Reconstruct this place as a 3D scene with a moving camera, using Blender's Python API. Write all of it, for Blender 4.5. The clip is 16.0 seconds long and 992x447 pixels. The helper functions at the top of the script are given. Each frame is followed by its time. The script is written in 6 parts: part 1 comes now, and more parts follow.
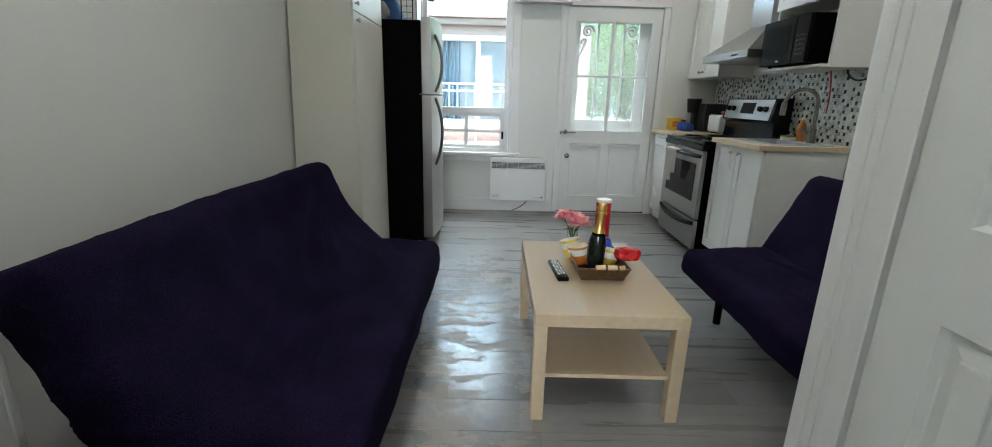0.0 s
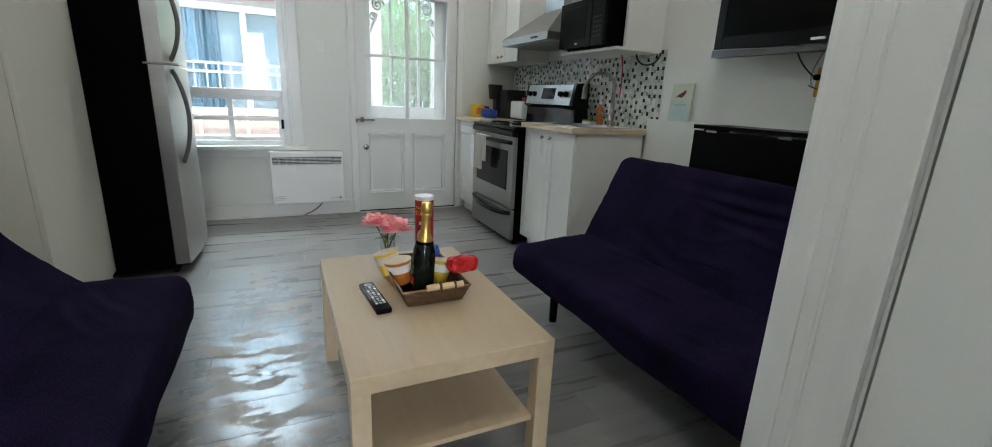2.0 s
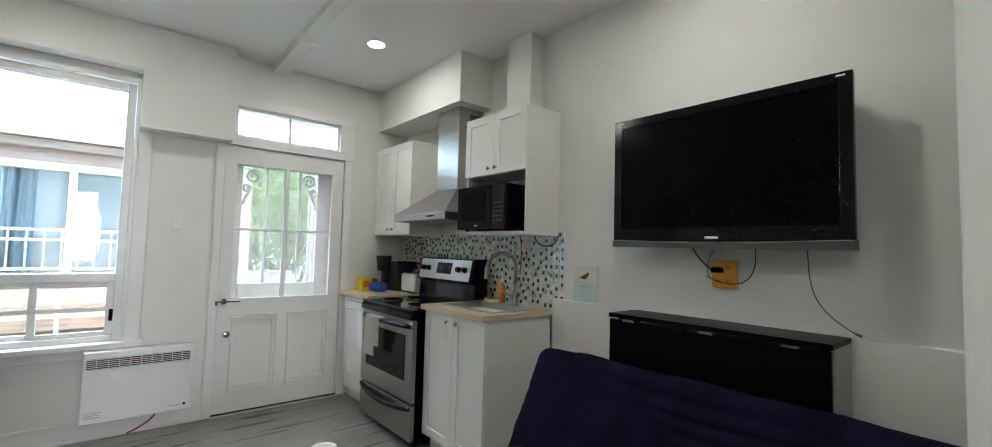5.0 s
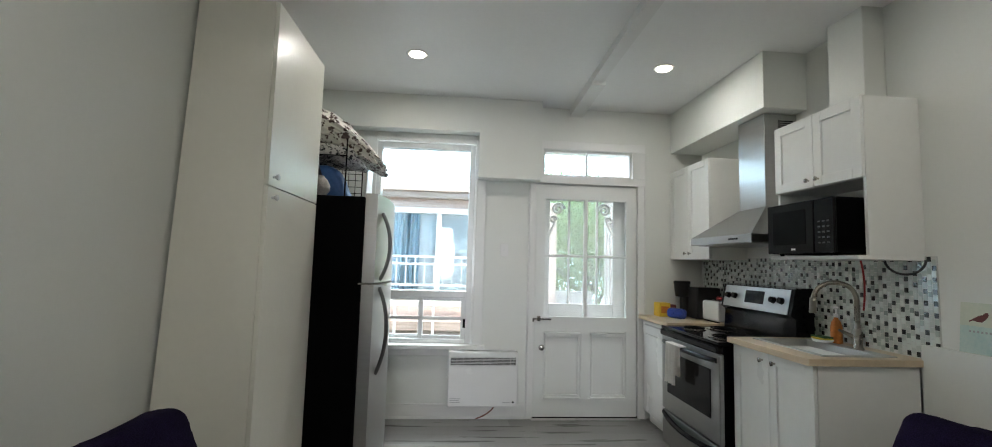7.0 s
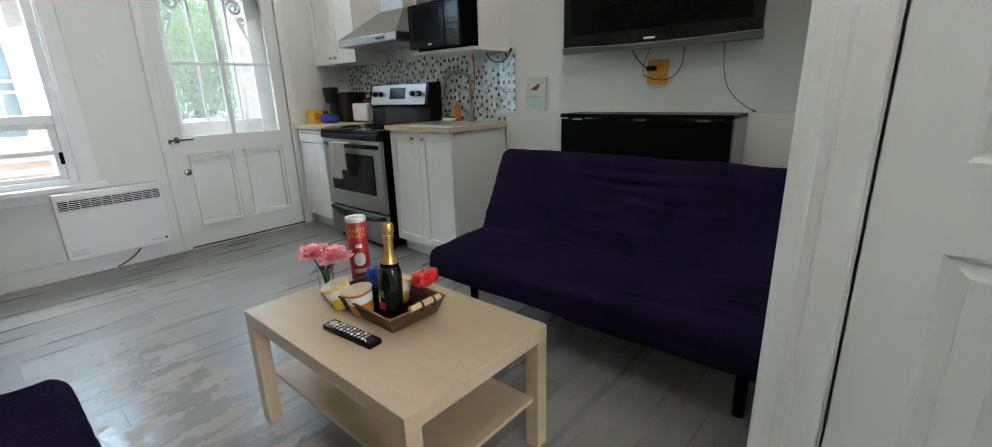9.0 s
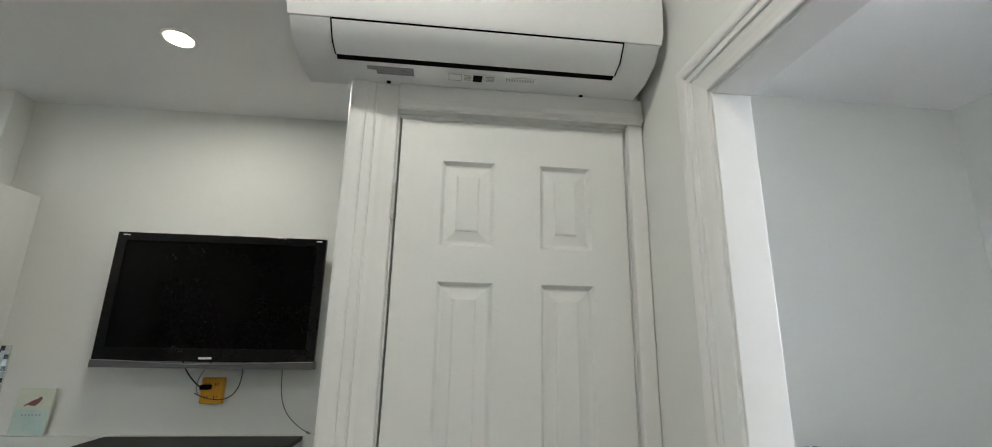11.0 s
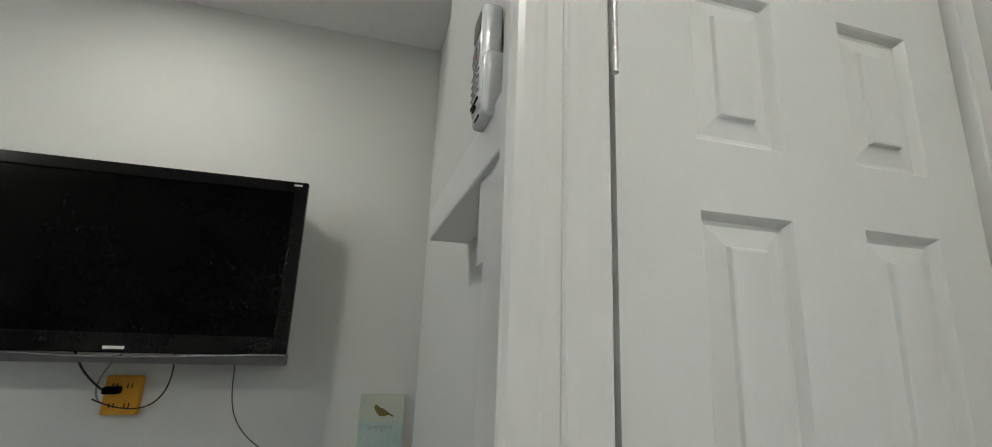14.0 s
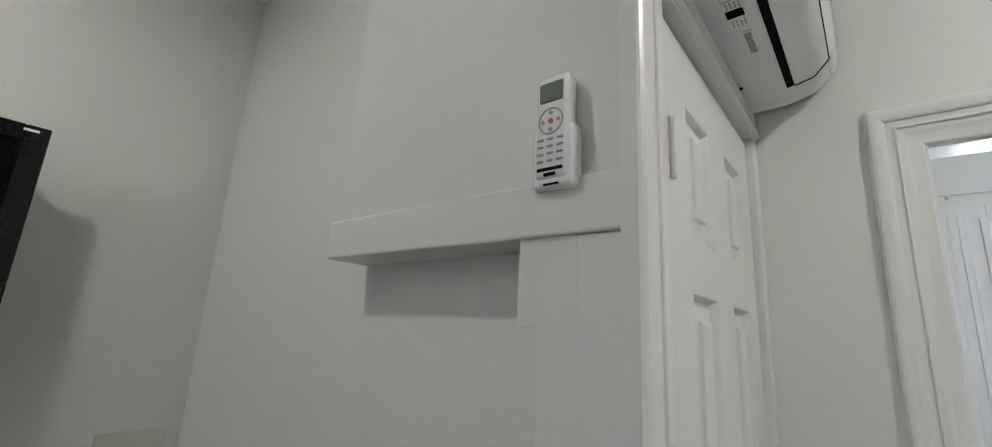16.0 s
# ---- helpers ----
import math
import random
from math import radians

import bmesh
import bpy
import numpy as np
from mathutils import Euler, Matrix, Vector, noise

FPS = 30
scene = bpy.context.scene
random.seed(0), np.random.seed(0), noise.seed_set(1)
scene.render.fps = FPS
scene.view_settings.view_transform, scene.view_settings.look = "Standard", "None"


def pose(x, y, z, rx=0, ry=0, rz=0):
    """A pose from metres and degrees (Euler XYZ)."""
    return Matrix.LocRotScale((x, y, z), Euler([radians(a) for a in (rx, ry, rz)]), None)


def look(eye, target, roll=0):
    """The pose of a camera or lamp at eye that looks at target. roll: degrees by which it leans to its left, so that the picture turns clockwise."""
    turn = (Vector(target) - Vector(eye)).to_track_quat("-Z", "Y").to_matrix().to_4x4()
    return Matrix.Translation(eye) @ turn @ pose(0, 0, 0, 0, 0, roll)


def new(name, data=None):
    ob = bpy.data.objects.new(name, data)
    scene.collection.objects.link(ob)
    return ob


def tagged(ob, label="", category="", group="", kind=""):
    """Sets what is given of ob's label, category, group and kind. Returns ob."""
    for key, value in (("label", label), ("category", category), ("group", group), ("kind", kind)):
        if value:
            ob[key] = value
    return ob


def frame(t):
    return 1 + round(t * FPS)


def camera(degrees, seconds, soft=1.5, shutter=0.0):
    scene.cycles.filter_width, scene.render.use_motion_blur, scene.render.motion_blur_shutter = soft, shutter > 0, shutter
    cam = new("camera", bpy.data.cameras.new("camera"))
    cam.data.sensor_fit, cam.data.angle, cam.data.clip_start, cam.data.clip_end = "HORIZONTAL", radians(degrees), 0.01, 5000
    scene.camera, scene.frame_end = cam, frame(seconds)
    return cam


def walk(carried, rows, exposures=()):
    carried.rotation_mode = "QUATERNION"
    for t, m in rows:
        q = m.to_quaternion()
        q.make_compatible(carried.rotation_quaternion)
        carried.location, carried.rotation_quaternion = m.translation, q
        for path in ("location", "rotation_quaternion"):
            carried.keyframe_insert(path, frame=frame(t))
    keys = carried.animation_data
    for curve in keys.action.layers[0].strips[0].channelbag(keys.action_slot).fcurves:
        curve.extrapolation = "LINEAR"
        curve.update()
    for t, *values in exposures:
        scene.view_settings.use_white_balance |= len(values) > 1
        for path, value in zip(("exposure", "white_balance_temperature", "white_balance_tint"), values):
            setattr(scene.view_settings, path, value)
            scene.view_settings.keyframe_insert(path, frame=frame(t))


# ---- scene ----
cam = camera(94.4, 16.0, soft=1.0)
PATH = [
    (0, (0.305, 0.031, 1.204), (0.314, 1.961, 0.678), 1.5),
    (0.5, (0.322, 0.073, 1.169), (0.455, 2.0, 0.647), 2.2),
    (1, (0.342, 0.21, 1.125), (0.541, 2.128, 0.591), 1.6),
    (1.5, (0.364, 0.379, 1.115), (0.739, 2.27, 0.582), 2.5),
    (2, (0.358, 0.552, 1.11), (1.179, 2.3, 0.589), 2.6),
    (2.5, (0.326, 0.722, 1.128), (1.619, 2.159, 0.616), 1.9),
    (3, (0.355, 0.824, 1.151), (1.844, 2.092, 0.729), 3.1),
    (3.5, (0.374, 0.858, 1.215), (1.885, 2.154, 1.016), 3.2),
    (6, (0.307, 0.914, 1.368), (1.155, 2.716, 1.546), 1.0),
    (6.5, (0.347, 0.897, 1.379), (0.813, 2.835, 1.553), 1.3),
    (7, (0.304, 0.865, 1.37), (0.461, 2.851, 1.54), 1.6),
    (7.5, (0.282, 0.851, 1.341), (0.172, 2.842, 1.495), 1.4),
    (8, (0.212, 0.826, 1.255), (0.079, 2.819, 1.158), 0.2),
    (8.5, (0.063, 0.858, 1.177), (0.751, 2.674, 0.699), -3.8),
    (9, (-0.059, 0.799, 1.166), (1.387, 2.066, 0.616), -1.7),
    (9.5, (-0.136, 0.711, 1.215), (1.73, 1.274, 0.766), 1.8),
    (10, (-0.134, 0.705, 1.326), (1.86, 0.848, 1.265), 2.0),
    (12.5, (-0.011, 0.647, 1.692), (1.835, 0.482, 2.444), 2.3),
    (13, (0.148, 0.78, 1.647), (2.0, 0.638, 2.389), 2.4),
    (13.5, (0.346, 0.979, 1.588), (2.205, 0.821, 2.307), 1.7),
    (14, (0.58, 1.083, 1.527), (2.462, 0.574, 1.972), 2.3),
    (14.5, (0.749, 1.158, 1.538), (2.472, 0.232, 1.955), 3.7),
    (15, (0.794, 1.311, 1.588), (2.253, 0.018, 2.035), 3.5),
    (15.5, (0.798, 1.407, 1.6), (2.039, -0.09, 2.065), 3.9),
    (16, (0.814, 1.464, 1.599), (2.055, -0.034, 2.063), 3.2),
]
walk(cam, [(t, look(eye, target, roll)) for t, eye, target, roll in PATH],
     exposures=[(0, 0.37, 6400, 5), (2.5, 0.30, 6400, 5.5), (3.0, 0.31, 6700, 6.5), (3.5, 0.39, 6800, 7.5), (6, 0.33, 6600, 7.5), (7.5, 0.27, 6650, 7.5), (8.0, 0.28, 6500, 7.5), (8.7, 0.42, 6450, 7.5), (9.5, 0.50, 6650, 6.5), (10.2, 0.53, 6650, 7), (12.5, 0.18, 6650, 8), (13.2, 0.16, 6650, 8), (14, 0.35, 6600, 8), (15, 0.46, 6600, 9.5), (15.5, 0.38, 6550, 10.5), (16, 0.31, 6550, 10.5)])

# ---- world, sky and lamps ----
world = bpy.data.worlds.new("world")
scene.world = world
world.use_nodes = True
wn = world.node_tree
sky = wn.nodes.new("ShaderNodeTexSky")
sky.sky_type, sky.sun_disc = "NISHITA", False
sky.sun_elevation, sky.sun_rotation = radians(50), radians(200)
wn.links.new(sky.outputs[0], wn.nodes["Background"].inputs[0])
wn.nodes["Background"].inputs[1].default_value = 0.15
sun = new("sun", bpy.data.lights.new("sun", "SUN"))
sun.data.energy, sun.data.angle, sun.data.color = 5.0, radians(0.5), (1.0, 0.95, 0.88)
sun.matrix_world = look((1.2, 3.2, 6.0), (0.0, 6.6, 0.0))


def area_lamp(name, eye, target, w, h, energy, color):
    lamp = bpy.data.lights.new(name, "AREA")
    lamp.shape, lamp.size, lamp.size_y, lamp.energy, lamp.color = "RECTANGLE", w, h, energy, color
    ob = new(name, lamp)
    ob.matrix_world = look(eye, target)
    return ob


# Unseen lamp added high over the porch, in place of the sky's light.
area_lamp("sky_fill_lamp", (0.3, 7.6, 5.2), (0.3, 5.1, 1.5), 6.0, 3.0, 800, (0.84, 0.93, 1.0))
# Lamp panel added outside the bedroom window to stand for its daylight.
area_lamp("bedroom_fill_lamp", (-0.14, -3.35, 1.75), (0.4, 0.0, 1.2), 0.58, 1.6, 88, (0.90, 0.90, 1.0))

# ---- materials ----


def material(name, color, rough=0.5, metal=0.0, var=0.06, scale=6.0, fine=90.0, bump=0.05, spec=0.5, stretch=(1, 1, 1), alt=None, rvar=0.12):
    """A surface with mottling at two scales, uneven gloss and a fine relief."""
    m = bpy.data.materials.new(name)
    m.use_nodes = True
    nt = m.node_tree
    p = nt.nodes["Principled BSDF"]
    p.inputs["Metallic"].default_value = metal
    p.inputs["Specular IOR Level"].default_value = spec
    tc = nt.nodes.new("ShaderNodeTexCoord")
    mp = nt.nodes.new("ShaderNodeMapping")
    mp.inputs["Scale"].default_value = stretch
    nt.links.new(tc.outputs["Object"], mp.inputs["Vector"])
    big, small = nt.nodes.new("ShaderNodeTexNoise"), nt.nodes.new("ShaderNodeTexNoise")
    for n, s in ((big, scale), (small, fine)):
        n.inputs["Scale"].default_value = s
        n.inputs["Detail"].default_value = 5
        nt.links.new(mp.outputs[0], n.inputs["Vector"])
    mix = nt.nodes.new("ShaderNodeMath")
    mix.operation = "MULTIPLY_ADD"
    mix.inputs[1].default_value = 0.4
    nt.links.new(small.outputs[0], mix.inputs[0])
    half = nt.nodes.new("ShaderNodeMath")
    half.operation = "MULTIPLY"
    half.inputs[1].default_value = 0.6
    nt.links.new(big.outputs[0], half.inputs[0])
    nt.links.new(half.outputs[0], mix.inputs[2])
    ramp = nt.nodes.new("ShaderNodeValToRGB")
    e = ramp.color_ramp.elements
    e[0].position, e[1].position = 0.32, 0.68
    a = alt or tuple(c * (1 - var) for c in color)
    e[0].color, e[1].color = (*a, 1), (*[min(1, c * (1 + var * 0.5)) for c in color], 1)
    nt.links.new(mix.outputs[0], ramp.inputs[0])
    nt.links.new(ramp.outputs[0], p.inputs["Base Color"])
    rr = nt.nodes.new("ShaderNodeMapRange")
    rr.inputs["To Min"].default_value, rr.inputs["To Max"].default_value = max(0.02, rough - rvar), min(1, rough + rvar)
    nt.links.new(big.outputs[0], rr.inputs["Value"])
    nt.links.new(rr.outputs[0], p.inputs["Roughness"])
    if bump:
        b = nt.nodes.new("ShaderNodeBump")
        b.inputs["Strength"].default_value, b.inputs["Distance"].default_value = bump, 0.004
        nt.links.new(mix.outputs[0], b.inputs["Height"])
        nt.links.new(b.outputs[0], p.inputs["Normal"])
    return m


def emitter(name, color, strength):
    m = bpy.data.materials.new(name)
    m.use_nodes = True
    p = m.node_tree.nodes["Principled BSDF"]
    p.inputs["Base Color"].default_value = (*color, 1)
    p.inputs["Emission Color"].default_value, p.inputs["Emission Strength"].default_value = (*color, 1), strength
    return m


def clear(name, color=(1, 1, 1), rough=0.0, ior=1.45):
    m = bpy.data.materials.new(name)
    m.use_nodes = True
    p = m.node_tree.nodes["Principled BSDF"]
    p.inputs["Base Color"].default_value = (*color, 1)
    p.inputs["Roughness"].default_value, p.inputs["Transmission Weight"].default_value, p.inputs["IOR"].default_value = rough, 1.0, ior
    return m


def weave(m, size, strength):
    """Adds the small cells of a stretch knit to a cloth's relief, with the dips' shade put into its colour."""
    nt = m.node_tree
    p = nt.nodes["Principled BSDF"]
    tc, vo, b = nt.nodes.new("ShaderNodeTexCoord"), nt.nodes.new("ShaderNodeTexVoronoi"), nt.nodes.new("ShaderNodeBump")
    vo.inputs["Scale"].default_value = size
    b.inputs["Strength"].default_value, b.inputs["Distance"].default_value = strength, 0.003
    b.invert = True
    nt.links.new(tc.outputs["Object"], vo.inputs["Vector"])
    cell_shade, tone = nt.nodes.new("ShaderNodeMapRange"), nt.nodes.new("ShaderNodeHueSaturation")
    cell_shade.inputs["From Max"].default_value, cell_shade.inputs["To Min"].default_value, cell_shade.inputs["To Max"].default_value = 0.65, 1.35, 0.55
    nt.links.new(vo.outputs["Distance"], cell_shade.inputs["Value"])
    nt.links.new(cell_shade.outputs[0], tone.inputs["Value"])
    nt.links.new(p.inputs["Base Color"].links[0].from_socket, tone.inputs["Color"])
    nt.links.new(tone.outputs[0], p.inputs["Base Color"])
    nt.links.new(vo.outputs["Distance"], b.inputs["Height"])
    nt.links.new(p.inputs["Normal"].links[0].from_socket, b.inputs["Normal"])
    nt.links.new(b.outputs[0], p.inputs["Normal"])


WALL = material("wall_paint", (0.735, 0.745, 0.71), 0.55, var=0.02, scale=1.2, fine=60, bump=0.03, rvar=0.05)
CEIL = material("ceiling_paint", (0.86, 0.86, 0.85), 0.42, var=0.03, scale=1.2, fine=40, bump=0.05)
TRIM = material("gloss_white_paint", (0.775, 0.775, 0.755), 0.32, var=0.012, scale=3, fine=50, bump=0.008, rvar=0.04)
DOORW = material("door_white_paint", (0.75, 0.76, 0.735), 0.40, var=0.015, scale=3, fine=160, bump=0.02, stretch=(1, 1, 0.12), rvar=0.04)
CABW = material("cabinet_white_foil", (0.80, 0.80, 0.77), 0.33, var=0.03, scale=2, fine=30, bump=0.02)
CREAM = material("wardrobe_cream_foil", (0.80, 0.78, 0.70), 0.35, var=0.03, scale=2, fine=30, bump=0.02)
PLAST = material("white_plastic", (0.80, 0.80, 0.79), 0.25, var=0.03, scale=4, fine=80, bump=0.01)
ACWHT = material("glossy_white_plastic", (0.82, 0.83, 0.83), 0.12, var=0.02, scale=3, fine=60, bump=0.0, rvar=0.04)
WHITEL = material("white_label", (0.80, 0.80, 0.80), 0.6, var=0.02, scale=9, bump=0.0)
GREYP = material("grey_plastic", (0.35, 0.35, 0.35), 0.4, scale=9)
STEEL = material("brushed_steel", (0.46, 0.45, 0.435), 0.34, 1.0, var=0.06, scale=3, fine=160, bump=0.004, stretch=(1, 1, 20), rvar=0.04)
DARKST = material("dark_steel", (0.16, 0.155, 0.15), 0.32, 0.9, var=0.1, scale=6, bump=0.0)
STEELH = material("brushed_steel_across", (0.37, 0.365, 0.355), 0.32, 1.0, var=0.07, scale=3, fine=160, bump=0.006, stretch=(1, 1, 16), rvar=0.05)
CHROME = material("satin_nickel", (0.42, 0.395, 0.36), 0.20, 1.0, var=0.06, scale=10, fine=100, bump=0.02)
TAPN = material("dark_brushed_nickel", (0.27, 0.245, 0.21), 0.28, 1.0, var=0.08, scale=10, fine=100, bump=0.02)
ZINC = material("worn_zinc", (0.62, 0.61, 0.59), 0.42, 0.8, var=0.2, scale=40, fine=200, bump=0.05)
BLACKG = material("black_gloss", (0.004, 0.004, 0.005), 0.12, var=0.2, scale=5, fine=60, bump=0.0, rvar=0.05, spec=0.17)
BLACKT = material("black_television_gloss", (0.006, 0.006, 0.0065), 0.14, var=0.2, scale=5, bump=0.0, rvar=0.04, spec=0.22)
GREYD = material("dark_grey_metal", (0.10, 0.10, 0.105), 0.35, 0.3, var=0.1, scale=8, bump=0.0)
BLACKM = material("black_matt", (0.002, 0.002, 0.0024), 0.5, var=0.25, scale=7, fine=200, bump=0.06, spec=0.04)
KEYG = material("dark_grey_keys", (0.045, 0.045, 0.045), 0.5, var=0.1, scale=20, bump=0.0)
SCREEN = material("dark_screen", (0.002, 0.002, 0.002), 0.20, var=0.2, scale=3, fine=60, bump=0.0, rvar=0.05, spec=0.07)
NAVY = material("navy_cover", (0.0195, 0.0142, 0.0430), 0.95, var=0.6, scale=5, fine=420, bump=0.8, spec=0.02)
weave(NAVY, 230.0, 0.7)
BIRCH = material("birch_foil", (0.475, 0.365, 0.235), 0.34, var=0.10, scale=4, fine=60, bump=0.03, stretch=(9, 0.6, 9))
BUTCHER = material("beech_worktop", (0.60, 0.475, 0.33), 0.36, var=0.12, scale=4, fine=50, bump=0.03, stretch=(9, 0.8, 9))
DARKW = material("black_brown_foil", (0.003, 0.003, 0.003), 0.35, var=0.3, scale=4, fine=80, bump=0.05, stretch=(1, 0.3, 5), spec=0.07)
GLASS = clear("window_glass", (0.97, 0.99, 0.99))
LAMPW = emitter("lamp_diffuser", (1.0, 0.95, 0.86), 14.0)

# ---- building blocks ----


def box(bm, x0, x1, y0, y1, z0, z1, r=0.0, seg=2):
    new_verts = bmesh.ops.create_cube(bm, size=1.0, matrix=Matrix.Translation(((x0 + x1) / 2, (y0 + y1) / 2, (z0 + z1) / 2)) @ Matrix.Diagonal((x1 - x0, y1 - y0, z1 - z0, 1)))["verts"]
    if r > 0:
        edges = list({e for v in new_verts for e in v.link_edges})
        bmesh.ops.bevel(bm, geom=edges, offset=r, segments=seg, profile=0.5, affect="EDGES")
    return bm


def boxes(rows, r=0.0):
    bm = bmesh.new()
    for row in rows:
        box(bm, *row, r=r)
    return bm


def rod(bm, a, b, ra, rb=None, n=16):
    """A round bar from a to b."""
    a, b = Vector(a), Vector(b)
    d = b - a
    m = Matrix.Translation((a + b) / 2) @ d.to_track_quat("Z", "Y").to_matrix().to_4x4()
    bmesh.ops.create_cone(bm, cap_ends=True, segments=n, radius1=ra, radius2=ra if rb is None else rb, depth=d.length, matrix=m)
    return bm


def tube(bm, pts, r, n=10):
    """A bent round bar through the points."""
    pts = [Vector(p) for p in pts]
    rings, side = [], None
    for i, p in enumerate(pts):
        t = (pts[min(i + 1, len(pts) - 1)] - pts[max(i - 1, 0)]).normalized()
        if side is None:
            side = t.orthogonal().normalized()
        side = (side - t * side.dot(t)).normalized()
        up = t.cross(side)
        rings.append([bm.verts.new(p + (side * math.cos(k * math.tau / n) + up * math.sin(k * math.tau / n)) * r) for k in range(n)])
    for a, b in zip(rings, rings[1:]):
        for k in range(n):
            bm.faces.new((a[k], a[(k + 1) % n], b[(k + 1) % n], b[k]))
    bm.faces.new(rings[0][::-1])
    bm.faces.new(rings[-1])
    return bm


def bezier(p0, p1, p2, p3, n=14):
    p0, p1, p2, p3 = map(Vector, (p0, p1, p2, p3))
    return [p0 * (1 - t) ** 3 + p1 * 3 * t * (1 - t) ** 2 + p2 * 3 * t * t * (1 - t) + p3 * t ** 3 for t in (i / n for i in range(n + 1))]


def lathe(bm, cx, cy, cz, prof, n=28, tilt=None):
    """A turned body round a vertical axis: prof is rows of radius and height."""
    rings = []
    m = tilt or Matrix.Identity(4)
    for r, z in prof:
        rings.append([bm.verts.new(Vector((cx, cy, cz)) + (m @ Vector((r * math.cos(k * math.tau / n), r * math.sin(k * math.tau / n), z)))) for k in range(n)])
    for a, b in zip(rings, rings[1:]):
        for k in range(n):
            bm.faces.new((a[k], a[(k + 1) % n], b[(k + 1) % n], b[k]))
    bm.faces.new(rings[0][::-1])
    bm.faces.new(rings[-1])
    return bm


def prism(bm, outline, axis, lo, hi):
    """An outline in the plane across an axis, drawn out from lo to hi."""
    def at(p, v):
        return {"x": (v, p[0], p[1]), "y": (p[0], v, p[1]), "z": (p[0], p[1], v)}[axis]
    a = [bm.verts.new(at(p, lo)) for p in outline]
    b = [bm.verts.new(at(p, hi)) for p in outline]
    n = len(outline)
    for i in range(n):
        bm.faces.new((a[i], a[(i + 1) % n], b[(i + 1) % n], b[i]))
    bm.faces.new(a[::-1])
    bm.faces.new(b)
    return bm


def relief(bm, o, u, v, w, h, levels):
    """A moulded field on a face: o corner, u and v the ways along it, levels rows of inset and height along the face's normal."""
    o, u, v = Vector(o), Vector(u), Vector(v)
    n = u.cross(v)
    rings = []
    for inset, up in levels:
        rings.append([bm.verts.new(o + u * a + v * b + n * up) for a, b in ((inset, inset), (w - inset, inset), (w - inset, h - inset), (inset, h - inset))])
    for a, b in zip(rings, rings[1:]):
        for k in range(4):
            bm.faces.new((a[k], a[(k + 1) % 4], b[(k + 1) % 4], b[k]))
    bm.faces.new(rings[-1])
    return bm


def soft_box(x0, x1, y0, y1, z0, z1, r, cuts=20, amp=0.0, size=3.0, shape=None, seed=0.0):
    """A padded block: rounded, with folds of the cloth; shape bends its points."""
    bm = bmesh.new()
    bmesh.ops.create_cube(bm, size=1.0)
    bmesh.ops.subdivide_edges(bm, edges=bm.edges[:], cuts=cuts, use_grid_fill=True)
    lo, hi = Vector((x0, y0, z0)), Vector((x1, y1, z1))
    for vert in bm.verts:
        p = Vector([lo[i] + (vert.co[i] + 0.5) * (hi[i] - lo[i]) for i in range(3)])
        q = Vector([min(max(p[i], lo[i] + r), hi[i] - r) for i in range(3)])
        d = p - q
        if d.length > 1e-6:
            p = q + d.normalized() * r
        if amp:
            k = Vector((p.x * size + seed, p.y * size * 0.7, p.z * size))
            w = Vector((p.x * size * 1.5 + p.y * size * 0.5 + seed, p.y * size * 0.30, p.z * size * 1.7))
            f = 0.6 * noise.noise(k) + 0.25 * noise.noise(k * 2.3) + 0.55 * (1 - abs(noise.noise(w + Vector((9, 4, 2))))) ** 9 + 0.3 * (1 - abs(noise.noise(w * 1.9))) ** 9
            p += (p - (lo + hi) / 2).normalized() * f * amp
        vert.co = shape(p) if shape else p
    return bm


def mesh_of(name, bm, mat, smooth=False):
    bmesh.ops.recalc_face_normals(bm, faces=bm.faces[:])
    me = bpy.data.meshes.new(name)
    bm.to_mesh(me)
    bm.free()
    for m in (mat if isinstance(mat, (list, tuple)) else [mat]):
        me.materials.append(m)
    if smooth:
        for poly in me.polygons:
            poly.use_smooth = True
        me.set_sharp_from_angle(angle=radians(40))
    return me


def part(name, bm, mat, parent, label="", smooth=False):
    ob = new(name, mesh_of(name, bm, mat, smooth))
    ob.parent = parent
    if parent.type == "EMPTY":
        ob.matrix_parent_inverse = Matrix.Translation(-parent.location)
    return tagged(ob, label=label)


def thing(name, x, y, z, label, category, group=""):
    ob = new(name)
    ob.empty_display_size = 0.1
    ob.location = (x, y, z)
    return tagged(ob, label=label, category=category, group=group)


def solid(name, bm, mat, label, category, kind="", smooth=False, group=""):
    return tagged(new(name, mesh_of(name, bm, mat, smooth)), label=label, category=category, kind=kind, group=group)


# ---- structure ----
H = 2.84
floor = solid("floor", boxes([(-1.12, 2.72, -3.12, 5.24, -0.12, -0.010)]), BLACKM, "grey wood-look laminate plank floor with worn patches", "floor", "structure")
solid("ceiling", boxes([(-1.12, 2.72, 0.07, 5.24, H, H + 0.12)]), CEIL, "smooth white painted ceiling", "ceiling", "structure")
solid("ceiling_bedroom", boxes([(-1.12, 2.72, -3.12, 0.15, 3.25, 3.35)]), CEIL, "high white bedroom ceiling", "ceiling", "structure")
solid("wall_bedroom_upper", boxes([(-1.16, -1.03, -3.12, 0.07, H, 3.25), (2.60, 2.72, -3.12, 0.07, H, 3.25), (-1.03, 2.60, -3.12, -3.0, H, 3.25), (-1.12, 2.72, 0.07, 0.15, H + 0.12, 3.25)]), WALL, "pale upper bedroom walls", "wall", "structure")
